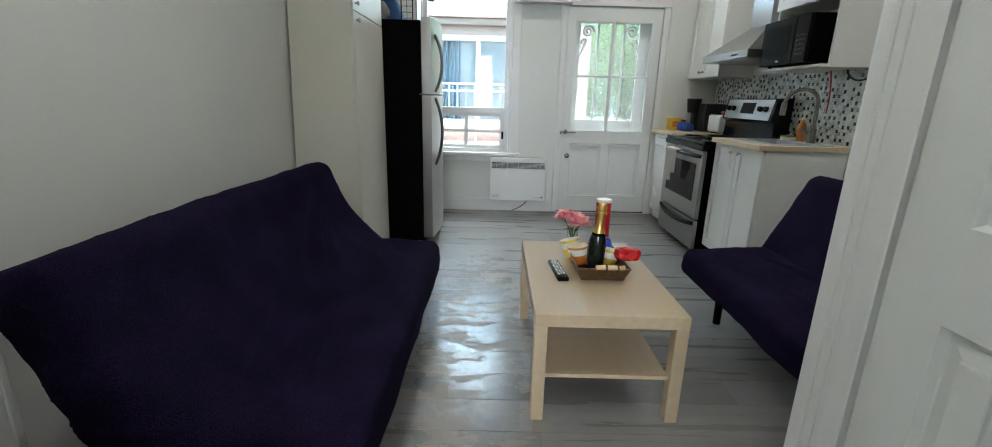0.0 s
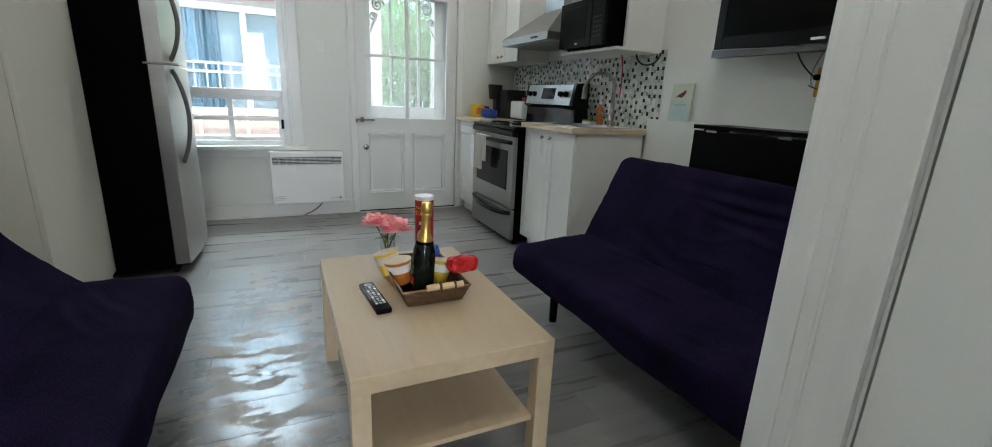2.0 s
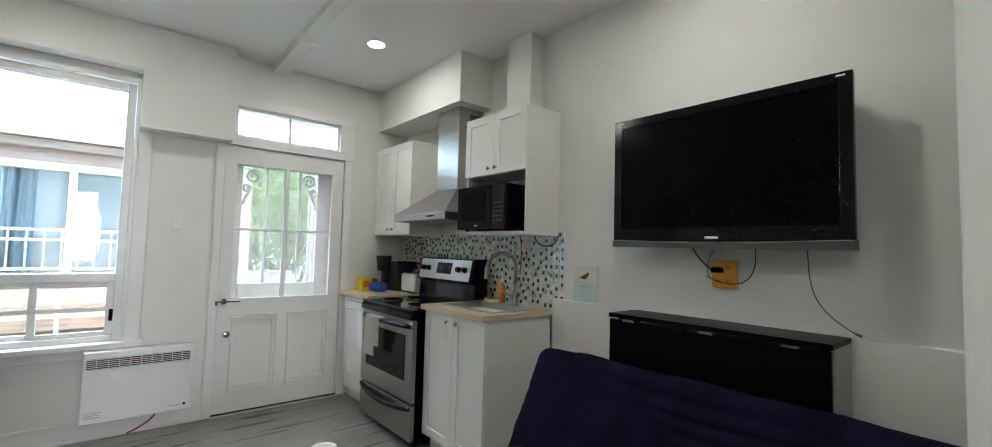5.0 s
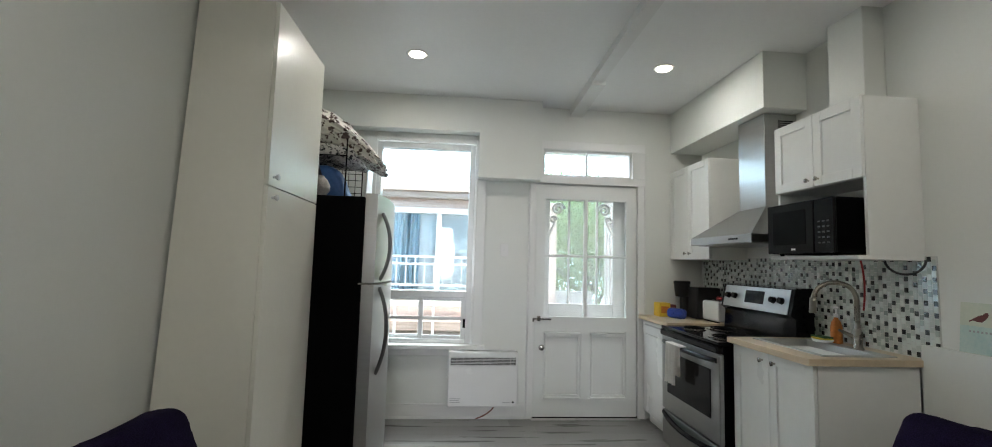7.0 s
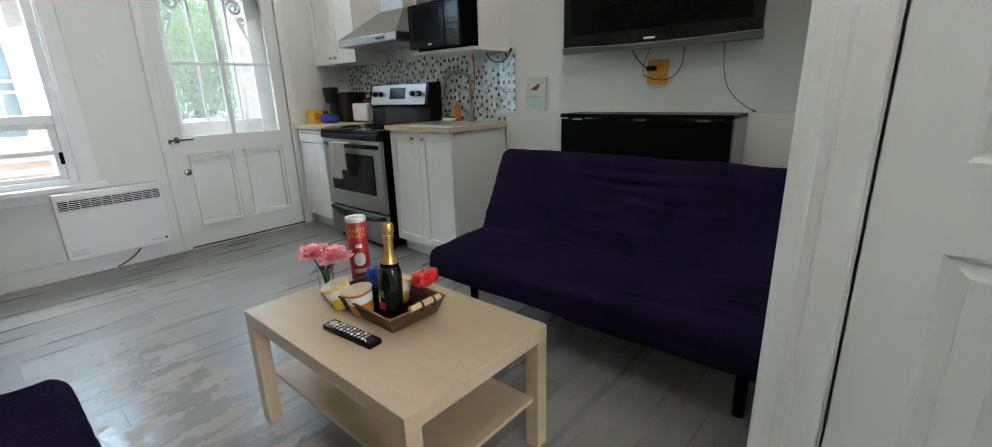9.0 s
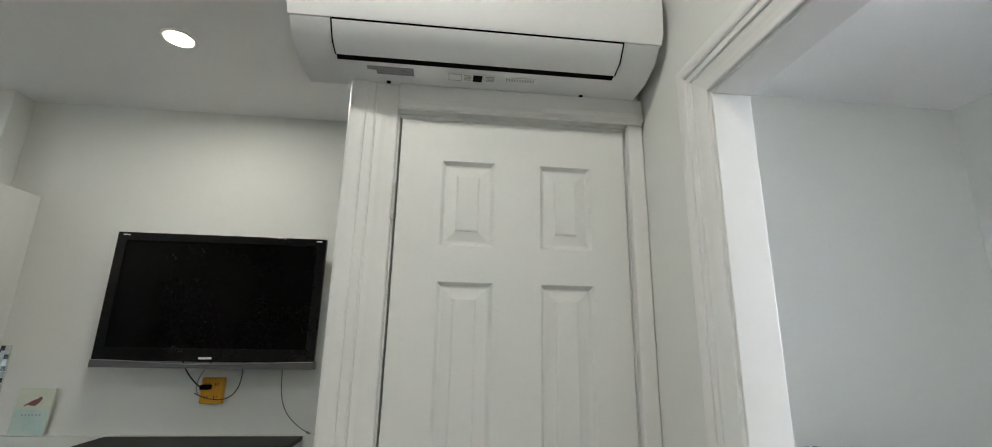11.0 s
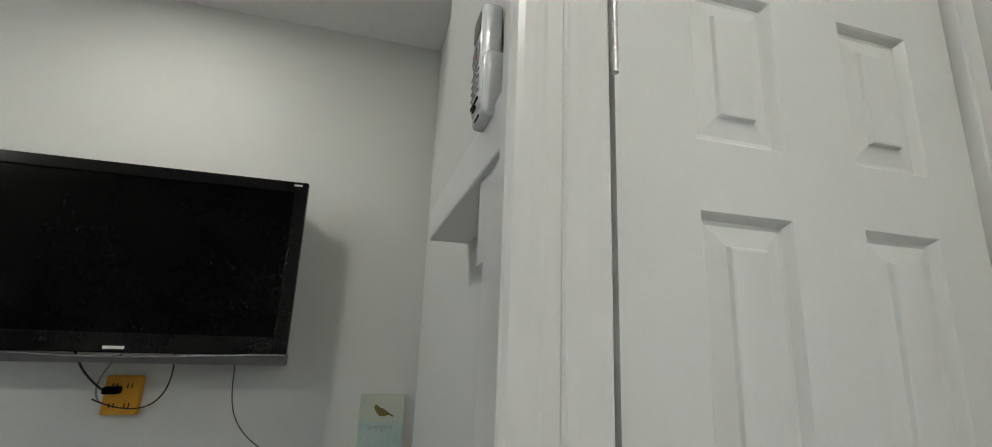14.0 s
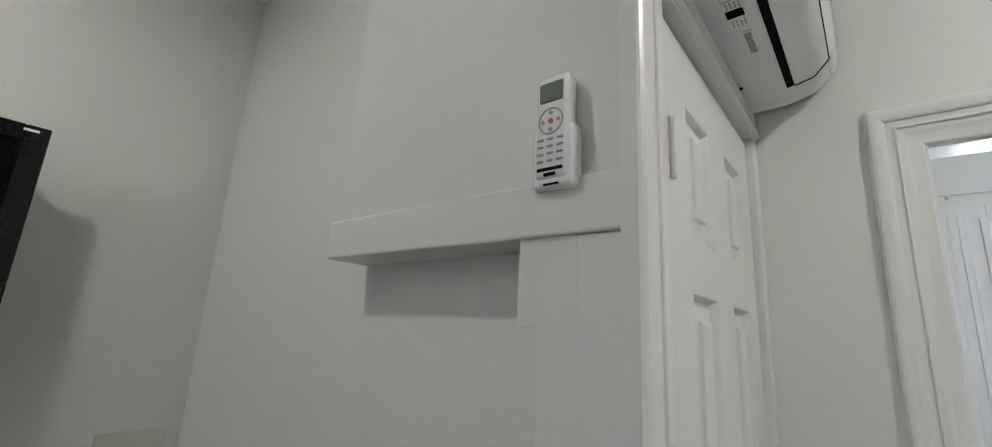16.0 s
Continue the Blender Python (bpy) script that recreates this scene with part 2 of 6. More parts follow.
solid("wall_west", prism(bmesh.new(), [(-1.16, -0.01), (-1.022, -0.01), (-0.930, H), (-1.16, H)], "y", -3.12, 5.24), WALL, "plain off-white painted wall behind a sofa", "wall", "structure")
solid("wall_east", boxes([(2.60, 2.72, -3.12, 5.24, -0.01, H), (2.55, 2.60, 0.85, 2.955, -0.01, 1.03)], r=0), WALL, "off-white painted wall with a low ledge", "wall", "structure")
solid("wall_north", boxes([
    (-1.03, -0.47, 5.04, 5.24, -0.01, H), (-0.47, 0.44, 5.04, 5.24, -0.01, 0.60), (-0.47, 0.44, 5.04, 5.24, 2.49, H),
    (0.44, 0.985, 5.04, 5.24, -0.01, H), (0.985, 1.975, 5.04, 5.24, 2.125, 2.195), (0.985, 1.065, 5.04, 5.24, 2.195, 2.435),
    (1.905, 1.975, 5.04, 5.24, 2.195, 2.435), (0.985, 1.975, 5.04, 5.24, 2.435, H), (1.975, 2.60, 5.04, 5.24, -0.01, H)]), WALL, "white painted wall with a window and a part-glazed door", "wall", "structure")
solid("bulkhead", prism(bmesh.new(), [(-0.99, 2.53), (0.455, 2.53), (0.455, 2.12), (1.02, 2.12), (1.02, H), (-0.99, H)], "y", 4.88, 5.04), WALL, "white boxed-in bulkhead above the window", "bulkhead", "structure")
solid("soffit", boxes([(2.29, 2.60, 3.69, 5.04, 2.45, H)], r=0.004), WALL, "white boxed soffit over the wall cabinets", "soffit", "structure")
solid("pipe_chase", boxes([(2.47, 2.60, 3.12, 3.36, 2.265, H)], r=0.004), WALL, "white boxed pipe chase above a wall cabinet", "chase", "structure")
solid("ceiling_beam", prism(prism(bmesh.new(), [(1.215, 0.96), (1.305, 0.96), (1.375, 4.25), (1.285, 4.25)], "z", 2.785, H), [(1.285, 4.25), (1.395, 4.25), (1.425, 5.04), (1.305, 5.04)], "z", 2.765, H), TRIM, "white painted conduit cover along the ceiling", "beam", "structure")
solid("wall_south", boxes([(-1.03, -0.10, 0.07, 0.15, -0.01, H), (0.70, 2.60, 0.07, 0.15, -0.01, H), (-0.10, 0.70, 0.07, 0.15, 2.06, H)]), WALL, "off-white wall with the bedroom doorway", "wall", "structure")
solid("wall_closet", boxes([
    (1.04, 1.10, 0.15, 0.20, -0.01, H), (1.04, 1.10, 0.20, 0.825, 2.118, H), (1.04, 1.10, 0.825, 0.85, -0.01, H),
    (1.10, 2.55, 0.78, 0.85, -0.01, H), (2.55, 2.60, 0.78, 0.85, -0.01, H)]), WALL, "white walls of a built-in closet", "wall", "structure")
solid("closet_box", boxes([(1.04, 1.690, 0.85, 0.936, 1.81, H)], r=0.003), WALL, "white boxed-out upper part of the closet wall", "wall", "structure")
solid("closet_trim", prism(boxes([(1.035, 1.697, 0.85, 0.950, 1.731, 1.81), (1.035, 1.108, 0.85, 0.944, -0.01, 1.731), ], r=0.004), [(1.108, -0.01), (1.165, -0.01), (1.165, 1.611), (1.200, 1.611), (1.200, 1.731), (1.108, 1.731)], "y", 0.85, 0.941), TRIM, "white painted boards boxed round the closet corner", "trim", "structure")
solid("wall_bedroom_end", boxes([(-1.03, -0.45, -3.12, -3.0, -0.01, H), (0.16, 2.60, -3.12, -3.0, -0.01, H), (-0.45, 0.16, -3.12, -3.0, -0.01, 0.85), (-0.45, 0.16, -3.12, -3.0, 2.55, H)]), WALL, "pale bedroom wall with a window", "wall", "structure")


def casing(name, rows, label, axis="y", sign=-1):
    """Stepped door or window casing built of three layered boards."""
    bm = bmesh.new()
    for x0, x1, y0, y1, z0, z1 in rows:
        box(bm, x0, x1, y0, y1, z0, z1, r=0.004)
    return solid(name, bm, TRIM, label, "trim", "structure")


MOULD = ((0.0, 0.014), (0.02, 0.018), (0.06, 0.0215), (0.12, 0.023), (0.22, 0.023), (0.30, 0.0215), (0.345, 0.019), (0.35, 0.0155), (0.50, 0.0150), (0.505, 0.018), (0.53, 0.0195), (0.555, 0.018), (0.56, 0.0145), (0.66, 0.0135), (0.76, 0.0105), (0.88, 0.0085), (0.97, 0.0080), (1.0, 0.006))


def closet_casing():
    bm = prism(bmesh.new(), [(1.04, 0.958)] + [(1.031 - h, 0.958 - w * 0.128) for w, h in MOULD] + [(1.04, 0.830)], "z", 0.0, 2.205)
    box(bm, 1.014, 1.04, 0.152, 0.196, 0.0, 2.13, r=0.004)
    prism(bm, [(1.04, 2.205)] + [(1.026 - h, 2.205 - w * 0.075) for w, h in ((0.0, 0.014), (0.55, 0.014), (0.62, 0.022), (0.80, 0.022), (0.9, 0.012), (1.0, 0.012))] + [(1.04, 2.13)], "y", 0.152, 0.829)
    solid("trim_closet_door", bm, TRIM, "white moulded casing round the closet door", "trim", "structure")


def bedroom_casing():
    bm = bmesh.new()
    rows = [(0.0, 0.0)] + list(MOULD) + [(1.0, 0.0)]
    rings = []
    for w, h in rows:
        d = w * 0.097
        rings.append([bm.verts.new(p) for p in ((0.787 - d, 0.15 + h, 0.0), (0.787 - d, 0.15 + h, 2.150 - d), (-0.187 + d, 0.15 + h, 2.150 - d), (-0.187 + d, 0.15 + h, 0.0))])
    for p, q in zip(rings, rings[1:]):
        for k in range(3):
            bm.faces.new((p[k], p[k + 1], q[k + 1], q[k]))
    box(bm, 0.685, 0.70, 0.064, 0.150, 0.0, 2.06, r=0.002)
    box(bm, -0.10, -0.085, 0.064, 0.150, 0.0, 2.06, r=0.002)
    box(bm, -0.085, 0.685, 0.064, 0.150, 2.045, 2.06, r=0.002)
    solid("trim_bedroom_door", bm, TRIM, "white moulded casing round the bedroom doorway", "trim", "structure")


closet_casing()
bedroom_casing()
casing("trim_west", [(-1.0, -0.98, 1.02, 1.10, 0.0, 2.1), (-0.98, -0.972, 1.075, 1.10, 0.0, 2.1)], "white casing board on the wall behind the sofa")
casing("trim_north_door", [
    (0.935, 0.998, 5.018, 5.04, 0.0, 2.118), (1.962, 2.035, 5.018, 5.04, 0.0, 2.118), (0.94, 0.955, 5.010, 5.018, 0.0, 2.118), (2.02, 2.035, 5.010, 5.018, 0.0, 2.118),
    (1.02, 2.035, 5.018, 5.04, 2.118, 2.19), (1.02, 1.062, 5.018, 5.04, 2.19, 2.44), (1.908, 2.035, 5.018, 5.04, 2.19, 2.44), (1.02, 2.035, 5.018, 5.04, 2.44, 2.52)], "white casing round the back door and transom")
casing("baseboard_north", [(-1.0, 0.935, 5.020, 5.04, 0.0, 0.115), (-1.0, 0.935, 5.010, 5.020, 0.0, 0.02), (-1.0, 0.935, 5.014, 5.022, 0.115, 0.135)], "white moulded baseboard under the window")
casing("trim_window", [
    (0.43, 0.535, 5.018, 5.04, 0.60, 2.49), (-0.56, -0.46, 5.018, 5.04, 0.60, 2.49), (0.44, 0.455, 5.008, 5.018, 0.65, 2.49), (-0.46, 0.43, 5.018, 5.04, 2.45, 2.53),
    (-0.60, 0.56, 4.955, 5.06, 0.605, 0.64), (-0.56, 0.53, 5.015, 5.04, 0.54, 0.605)], "white window casing and sill")

# ---- openings ----


def window_unit():
    w = thing("window_1", -0.02, 5.12, 0.64, "white vinyl window with a large upper pane and lower sliders", "window")
    w["kind"] = "structure"
    part("window_frame", boxes([(-0.47, -0.42, 5.06, 5.16, 0.64, 2.45), (0.38, 0.43, 5.06, 5.16, 0.64, 2.45), (-0.42, 0.38, 5.06, 5.16, 2.40, 2.45), (-0.42, 0.38, 5.06, 5.16, 0.64, 0.68), (-0.42, 0.38, 5.05, 5.16, 1.045, 1.105)], r=0.005), PLAST, w)
    p = part("pane", boxes([(-0.42, 0.38, 5.11, 5.116, 1.105, 2.40)]), GLASS, w)
    p.visible_shadow = False
    for x0, x1, y in ((-0.42, 0.0, 5.13), (-0.04, 0.38, 5.09)):
        s = part("sash", boxes([(x0, x0 + 0.04, y - 0.014, y + 0.014, 0.68, 1.045), (x1 - 0.04, x1, y - 0.014, y + 0.014, 0.68, 1.045), (x0 + 0.04, x1 - 0.04, y - 0.014, y + 0.014, 0.68, 0.71), (x0 + 0.04, x1 - 0.04, y - 0.014, y + 0.014, 1.015, 1.045)], r=0.003), PLAST, w)
        g = part("pane", boxes([(x0 + 0.04, x1 - 0.04, y - 0.003, y + 0.003, 0.71, 1.015)]), GLASS, s)
        g.visible_shadow = False
    part("mid_rail", boxes([(-0.42, 0.38, 5.068, 5.074, 0.845, 0.875)], r=0.002), PLAST, w)
    part("window_latch", boxes([(0.36, 0.382, 5.045, 5.06, 0.78, 0.86)], r=0.003), BLACKM, w, "black latch")


window_unit()


def back_door():
    d = thing("door_1", 1.48, 5.06, 0.0, "old white panelled back door with four glass panes", "door")
    d["kind"] = "structure"
    X0, X1, Y0, Y1 = 1.003, 1.957, 5.045, 5.085
    bm = boxes([(X0, 1.09, Y0, Y1, 0.012, 2.108), (1.86, X1, Y0, Y1, 0.012, 2.108), (1.09, 1.86, Y0, Y1, 1.975, 2.108), (1.09, 1.86, Y0, Y1, 0.765, 0.895), (1.09, 1.86, Y0, Y1, 0.012, 0.17), (1.44, 1.515, Y0, Y1, 0.17, 0.765), (1.09, 1.86, Y0 + 0.012, Y1 - 0.008, 0.17, 0.765)])
    leaf = part("leaf", bm, DOORW, d)
    part("glazing_bar", boxes([(1.458, 1.492, Y0, Y1, 0.895, 1.975)], r=0.005), DOORW, leaf)
    part("glazing_bar", boxes([(1.09, 1.458, Y0 + 0.004, Y1 - 0.004, 1.438, 1.460), (1.492, 1.86, Y0 + 0.004, Y1 - 0.004, 1.438, 1.460)], r=0.004), DOORW, leaf)
    for x0, x1 in ((1.09, 1.458), (1.492, 1.86)):
        for z0, z1 in ((0.895, 1.438), (1.46, 1.975)):
            g = part("pane", boxes([(x0, x1, Y0 + 0.018, Y0 + 0.022, z0, z1)]), GLASS, leaf)
            g.visible_shadow = False
    for x0, x1 in ((1.10, 1.43), (1.525, 1.85)):
        part("panel_moulding", boxes([(x0, x1, Y0 - 0.022, Y0 + 0.014, 0.737, 0.755), (x0 + 0.008, x1 - 0.008, Y0 - 0.012, Y0 + 0.014, 0.718, 0.737), (x0 + 0.008, x1 - 0.008, Y0 - 0.014, Y0 + 0.014, 0.190, 0.206), (x0, x1, Y0 - 0.024, Y0 + 0.014, 0.172, 0.190), (x0 + 0.008, x0 + 0.024, Y0 - 0.006, Y0 + 0.014, 0.206, 0.718), (x1 - 0.024, x1 - 0.008, Y0 - 0.006, Y0 + 0.014, 0.206, 0.718)], r=0.003), DOORW, leaf)
    bm = rod(bmesh.new(), (1.07, Y0, 0.625), (1.07, Y0 - 0.03, 0.625), 0.012)
    lathe(bm, 1.07, Y0 - 0.028, 0.625, [(0.014, 0), (0.025, 0.006), (0.027, 0.018), (0.02, 0.03), (0.004, 0.034)], 20, Matrix.Rotation(radians(90), 4, "X"))
    part("door_knob", bm, CHROME, leaf, "worn metal knob", True)
    part("latch_bar", boxes([(0.99, 1.16, Y0 - 0.020, Y0 - 0.010, 0.868, 0.882), (1.03, 1.06, Y0 - 0.024, Y0, 0.855, 0.90), (0.985, 1.0, Y0 - 0.035, Y0 - 0.010, 0.85, 0.885)], r=0.003), CHROME, leaf, "old painted slide latch")
    for z in (0.30, 1.80):
        part("hinge", rod(bmesh.new(), (1.962, Y0 - 0.012, z - 0.05), (1.962, Y0 - 0.012, z + 0.05), 0.007, n=10), TRIM, d)
    # Strips added unseen behind the leaf, to block light from the gaps.
    part("light_stop", boxes([(0.985, 1.03, 5.087, 5.12, 0.0, 2.125), (1.93, 1.975, 5.087, 5.12, 0.0, 2.125), (1.03, 1.93, 5.087, 5.12, 2.08, 2.125)]), TRIM, d)
    part("threshold", boxes([(0.985, 1.975, 5.03, 5.20, 0.0, 0.011)], r=0.002), BLACKM, d, "dark worn threshold")
    part("threshold_strip", boxes([(0.985, 1.975, 4.985, 5.028, 0.0, 0.006)], r=0.002), ZINC, d, "pale worn metal strip")
    t = thing("window_2", 1.48, 5.06, 2.195, "narrow two-light transom window above the back door", "window")
    t["kind"] = "structure"
    part("window_frame", boxes([(1.065, 1.08, 5.05, 5.10, 2.195, 2.435), (1.89, 1.905, 5.05, 5.10, 2.195, 2.435), (1.08, 1.89, 5.05, 5.10, 2.42, 2.435), (1.08, 1.89, 5.05, 5.10, 2.195, 2.21), (1.47, 1.49, 5.055, 5.095, 2.21, 2.42)], r=0.003), TRIM, t)
    for x0, x1 in ((1.08, 1.47), (1.49, 1.89)):
        g = part("pane", boxes([(x0, x1, 5.07, 5.074, 2.21, 2.42)]), GLASS, t)
        g.visible_shadow = False


back_door()


def closet_door():
    d = thing("door_2", 1.04, 0.5, 0.0, "white six-panel closet door with satin lever handle, closed", "door")
    d["kind"] = "structure"
    XF = 1.032
    bm = bmesh.new()
    ys, zs = (0.205, 0.303, 0.443, 0.566, 0.706, 0.8185), (0.012, 0.22, 0.868, 1.030, 1.676, 1.768, 1.998, 2.113)
    rails = [(ys[0], ys[1], zs[0], zs[7]), (ys[2], ys[3], zs[0], zs[7]), (ys[4], ys[5], zs[0], zs[7])]
    for y0, y1 in ((ys[1], ys[2]), (ys[3], ys[4])):
        rails += [(y0, y1, zs[a], zs[a + 1]) for a in (0, 2, 4, 6)]
    for y0, y1, z0, z1 in rails:
        box(bm, XF, 1.066, y0, y1, z0, z1)
    bmesh.ops.remove_doubles(bm, verts=bm.verts[:], dist=0.0005)
    leaf = part("leaf", bm, DOORW, d)
    for y0, y1 in ((ys[1], ys[2]), (ys[3], ys[4])):
        for a in (1, 3, 5):
            p = relief(bmesh.new(), (XF, y1, zs[a]), (0, -1, 0), (0, 0, 1), y1 - y0, zs[a + 1] - zs[a], [(0, 0), (0.003, -0.003), (0.009, -0.012), (0.014, -0.013), (0.040, -0.007), (0.042, -0.001), (0.045, 0.0)])
            part("panel", p, DOORW, leaf)
    lever = part("lever_handle", lathe(bmesh.new(), XF, 0.250, 0.958, [(0.033, 0), (0.033, 0.006), (0.026, 0.011), (0.012, 0.014), (0.011, 0.045), (0.004, 0.047)], 28, Matrix.Rotation(radians(-90), 4, "Y")), CHROME, leaf, "satin nickel lever", True)
    part("lever", box(bmesh.new(), XF - 0.052, XF - 0.038, 0.250, 0.350, 0.943, 0.959, r=0.004), CHROME, leaf)
    part("strike_plate", boxes([(1.006, 1.036, 0.194, 0.204, 0.94, 0.985)], r=0.002), BLACKM, d, "dark latch plate")
    for z in (0.25, 1.83):
        hinge = rod(bmesh.new(), (XF - 0.014, 0.826, z), (XF - 0.014, 0.826, z + 0.09), 0.0045, n=12)
        for k in (0.0, 0.030, 0.062, 0.092):
            rod(hinge, (XF - 0.014, 0.826, z + k - 0.002), (XF - 0.014, 0.826, z + k + 0.002), 0.005, n=12)
        part("hinge", hinge, ZINC, d, "worn metal hinge", True)


closet_door()

# ---- living area ----


def sofa(x_front, way, y0, y1, label, swell, under, folds, tucks):
    """way: +1 when the back lies towards +x."""
    def X(u):
        return x_front + way * u
    s = thing("sofa_bed", X(0.4), (y0 + y1) / 2, 0.0, label, "sofa", "sofa beds")

    def crease(y, z, folds):
        """How far the stretched cloth stands out where it is pulled into folds."""
        out = 0.0
        for ya, za, yb, zb, deep, wide in folds:
            ly, lz = yb - ya, zb - za
            t = ((y - ya) * ly + (z - za) * lz) / (ly * ly + lz * lz)
            if 0 < t < 1:
                off = ((y - ya) * lz - (z - za) * ly) / math.hypot(ly, lz) + 0.02 * math.sin(3.0 * t)
                out += deep * math.sin(math.pi * t) * (math.exp(-(off / wide) ** 2) - 0.8 * math.exp(-((off - 1.7 * wide) / wide) ** 2))
        return out

    def seat_shape(p):
        u, z = p.x, p.z
        sag = 0.018 * math.sin(math.pi * min(max((p.y - y0) / (y1 - y0), 0), 1)) * math.sin(math.pi * min(max(u / 0.6, 0), 1))
        tuck = 0.022 * math.exp(-((u - 0.50) / 0.035) ** 2) if way > 0 else 0.0
        drop = 0.07 * min(max((u - 0.02) / 0.5, 0), 1) if z < 0.30 else 0
        return Vector((X(u), p.y, z - (sag + tuck) * (z > 0.35) + crease(p.y, u, tucks) * (z > 0.35) + drop + 0.03 * (u / 0.55) * (z > 0.3)))

    def back_shape(p):
        k = (p.z - 0.30) / 0.5
        u = 0.44 + p.x + 0.235 * k - (swell * (1 - k / 0.8) ** 2 if k < 0.8 else 0) * (1 - min(max(p.x, 0) / 0.15, 1)) - crease(p.y, p.z, folds) * (p.x < 0.05) - (0.05 * min(max(k, 0), 1) if way < 0 else 0)
        return Vector((X(u), p.y, p.z + (0.018 - 0.03 * (p.x / 0.15)) * k))
    part("seat", soft_box(0.0, 0.60, y0, y1, under, 0.405, 0.055, 72, 0.016, 4.0, seat_shape, way * 3.1), NAVY, s, "", True)
    part("backrest", soft_box(0.0, 0.15, y0 + (0.01 if way > 0 else -0.03), y1 + 0.055, 0.30, 0.825, 0.05, 72, 0.016, 4.4, back_shape, way * 7.7), NAVY, s, "", True)
    if way > 0:
        part("cover_corner", soft_box(0.80, 0.87, y1 - 0.30, y1 - 0.10, 0.78, 0.822, 0.015, 8, 0.01, 9, lambda p: Vector((X(p.x - 0.04), p.y, p.z)), 2.2), NAVY, s, "bunched cover fold", True)
    for u in (0.19, 0.62):
        for y in (y0 + 0.11, y1 - 0.15):
            part("leg", rod(bmesh.new(), (X(u), y, 0.0), (X(u), y, 0.24), 0.020, 0.024, 16), BLACKM, s, "", True)
    return s


sofa(-0.005, -1, 0.93, 2.58, "futon sofa under a stretchy navy cover, against the plain wall", 0.24, 0.20,
     [(2.50, 0.80, 1.75, 0.42, 0.016, 0.022), (2.30, 0.62, 1.90, 0.40, 0.010, 0.018), (1.05, 0.42, 1.55, 0.50, 0.012, 0.020), (1.0, 0.36, 1.7, 0.40, 0.010, 0.016)],
     [(1.0, 0.20, 1.6, 0.34, 0.010, 0.02), (2.2, 0.10, 2.5, 0.30, 0.008, 0.015), (2.05, 0.14, 2.4, 0.34, 0.006, 0.015)])
sofa(1.395, 1, 0.975, 2.56, "futon sofa under a navy cover, below the television", 0.02, 0.245,
     [(2.15, 0.735, 1.25, 0.755, 0.011, 0.016), (2.0, 0.690, 1.45, 0.700, 0.009, 0.014), (1.9, 0.64, 1.2, 0.62, 0.006, 0.013), (2.3, 0.50, 1.8, 0.40, 0.008, 0.02)],
     [(1.0, 0.14, 1.55, 0.10, 0.012, 0.018), (1.0, 0.25, 1.4, 0.17, 0.008, 0.016), (1.9, 0.46, 2.4, 0.36, 0.007, 0.02)])


def coffee_table():
    t = thing("coffee_table", 0.75, 2.0, 0.0, "birch-effect coffee table with a lower shelf", "coffee table")
    x0, x1, y0, y1 = 0.463, 1.035, 1.555, 2.455
    part("tabletop", box(bmesh.new(), x0, x1, y0, y1, 0.40, 0.45, r=0.002), BIRCH, t)
    for x in (x0, x1 - 0.05):
        for y in (y0, y1 - 0.05):
            part("leg", box(bmesh.new(), x + 0.0005, x + 0.0495, y + 0.0005, y + 0.0495, 0.0, 0.40, r=0.0015), BIRCH, t)
    part("shelf", box(bmesh.new(), x0 + 0.05, x1 - 0.05, y0 + 0.02, y1 - 0.02, 0.178, 0.194, r=0.001), BIRCH, t)


coffee_table()


def wardrobe():
    w = thing("tall_cabinet", -0.78, 3.35, 0.0, "tall cream-white storage cabinet with two stacked doors", "cabinet")
    part("body", prism(bmesh.new(), [(-1.006, 0.0), (-0.583, 0.0), (-0.583, 2.555), (-0.923, 2.555)], "y", 2.99, 3.70), CREAM, w)
    for z0, z1, k in ((0.06, 1.688, 1.640), (1.694, 2.553, 1.735)):
        d = part("door", box(bmesh.new(), -0.582, -0.563, 2.992, 3.698, z0, z1, r=0.002), CREAM, w)
        part("knob", lathe(bmesh.new(), -0.563, 3.04, k, [(0.006, 0), (0.006, 0.012), (0.013, 0.018), (0.014, 0.026), (0.008, 0.031)], 18, Matrix.Rotation(radians(90), 4, "Y")), PLAST, d, "round white knob", True)


wardrobe()


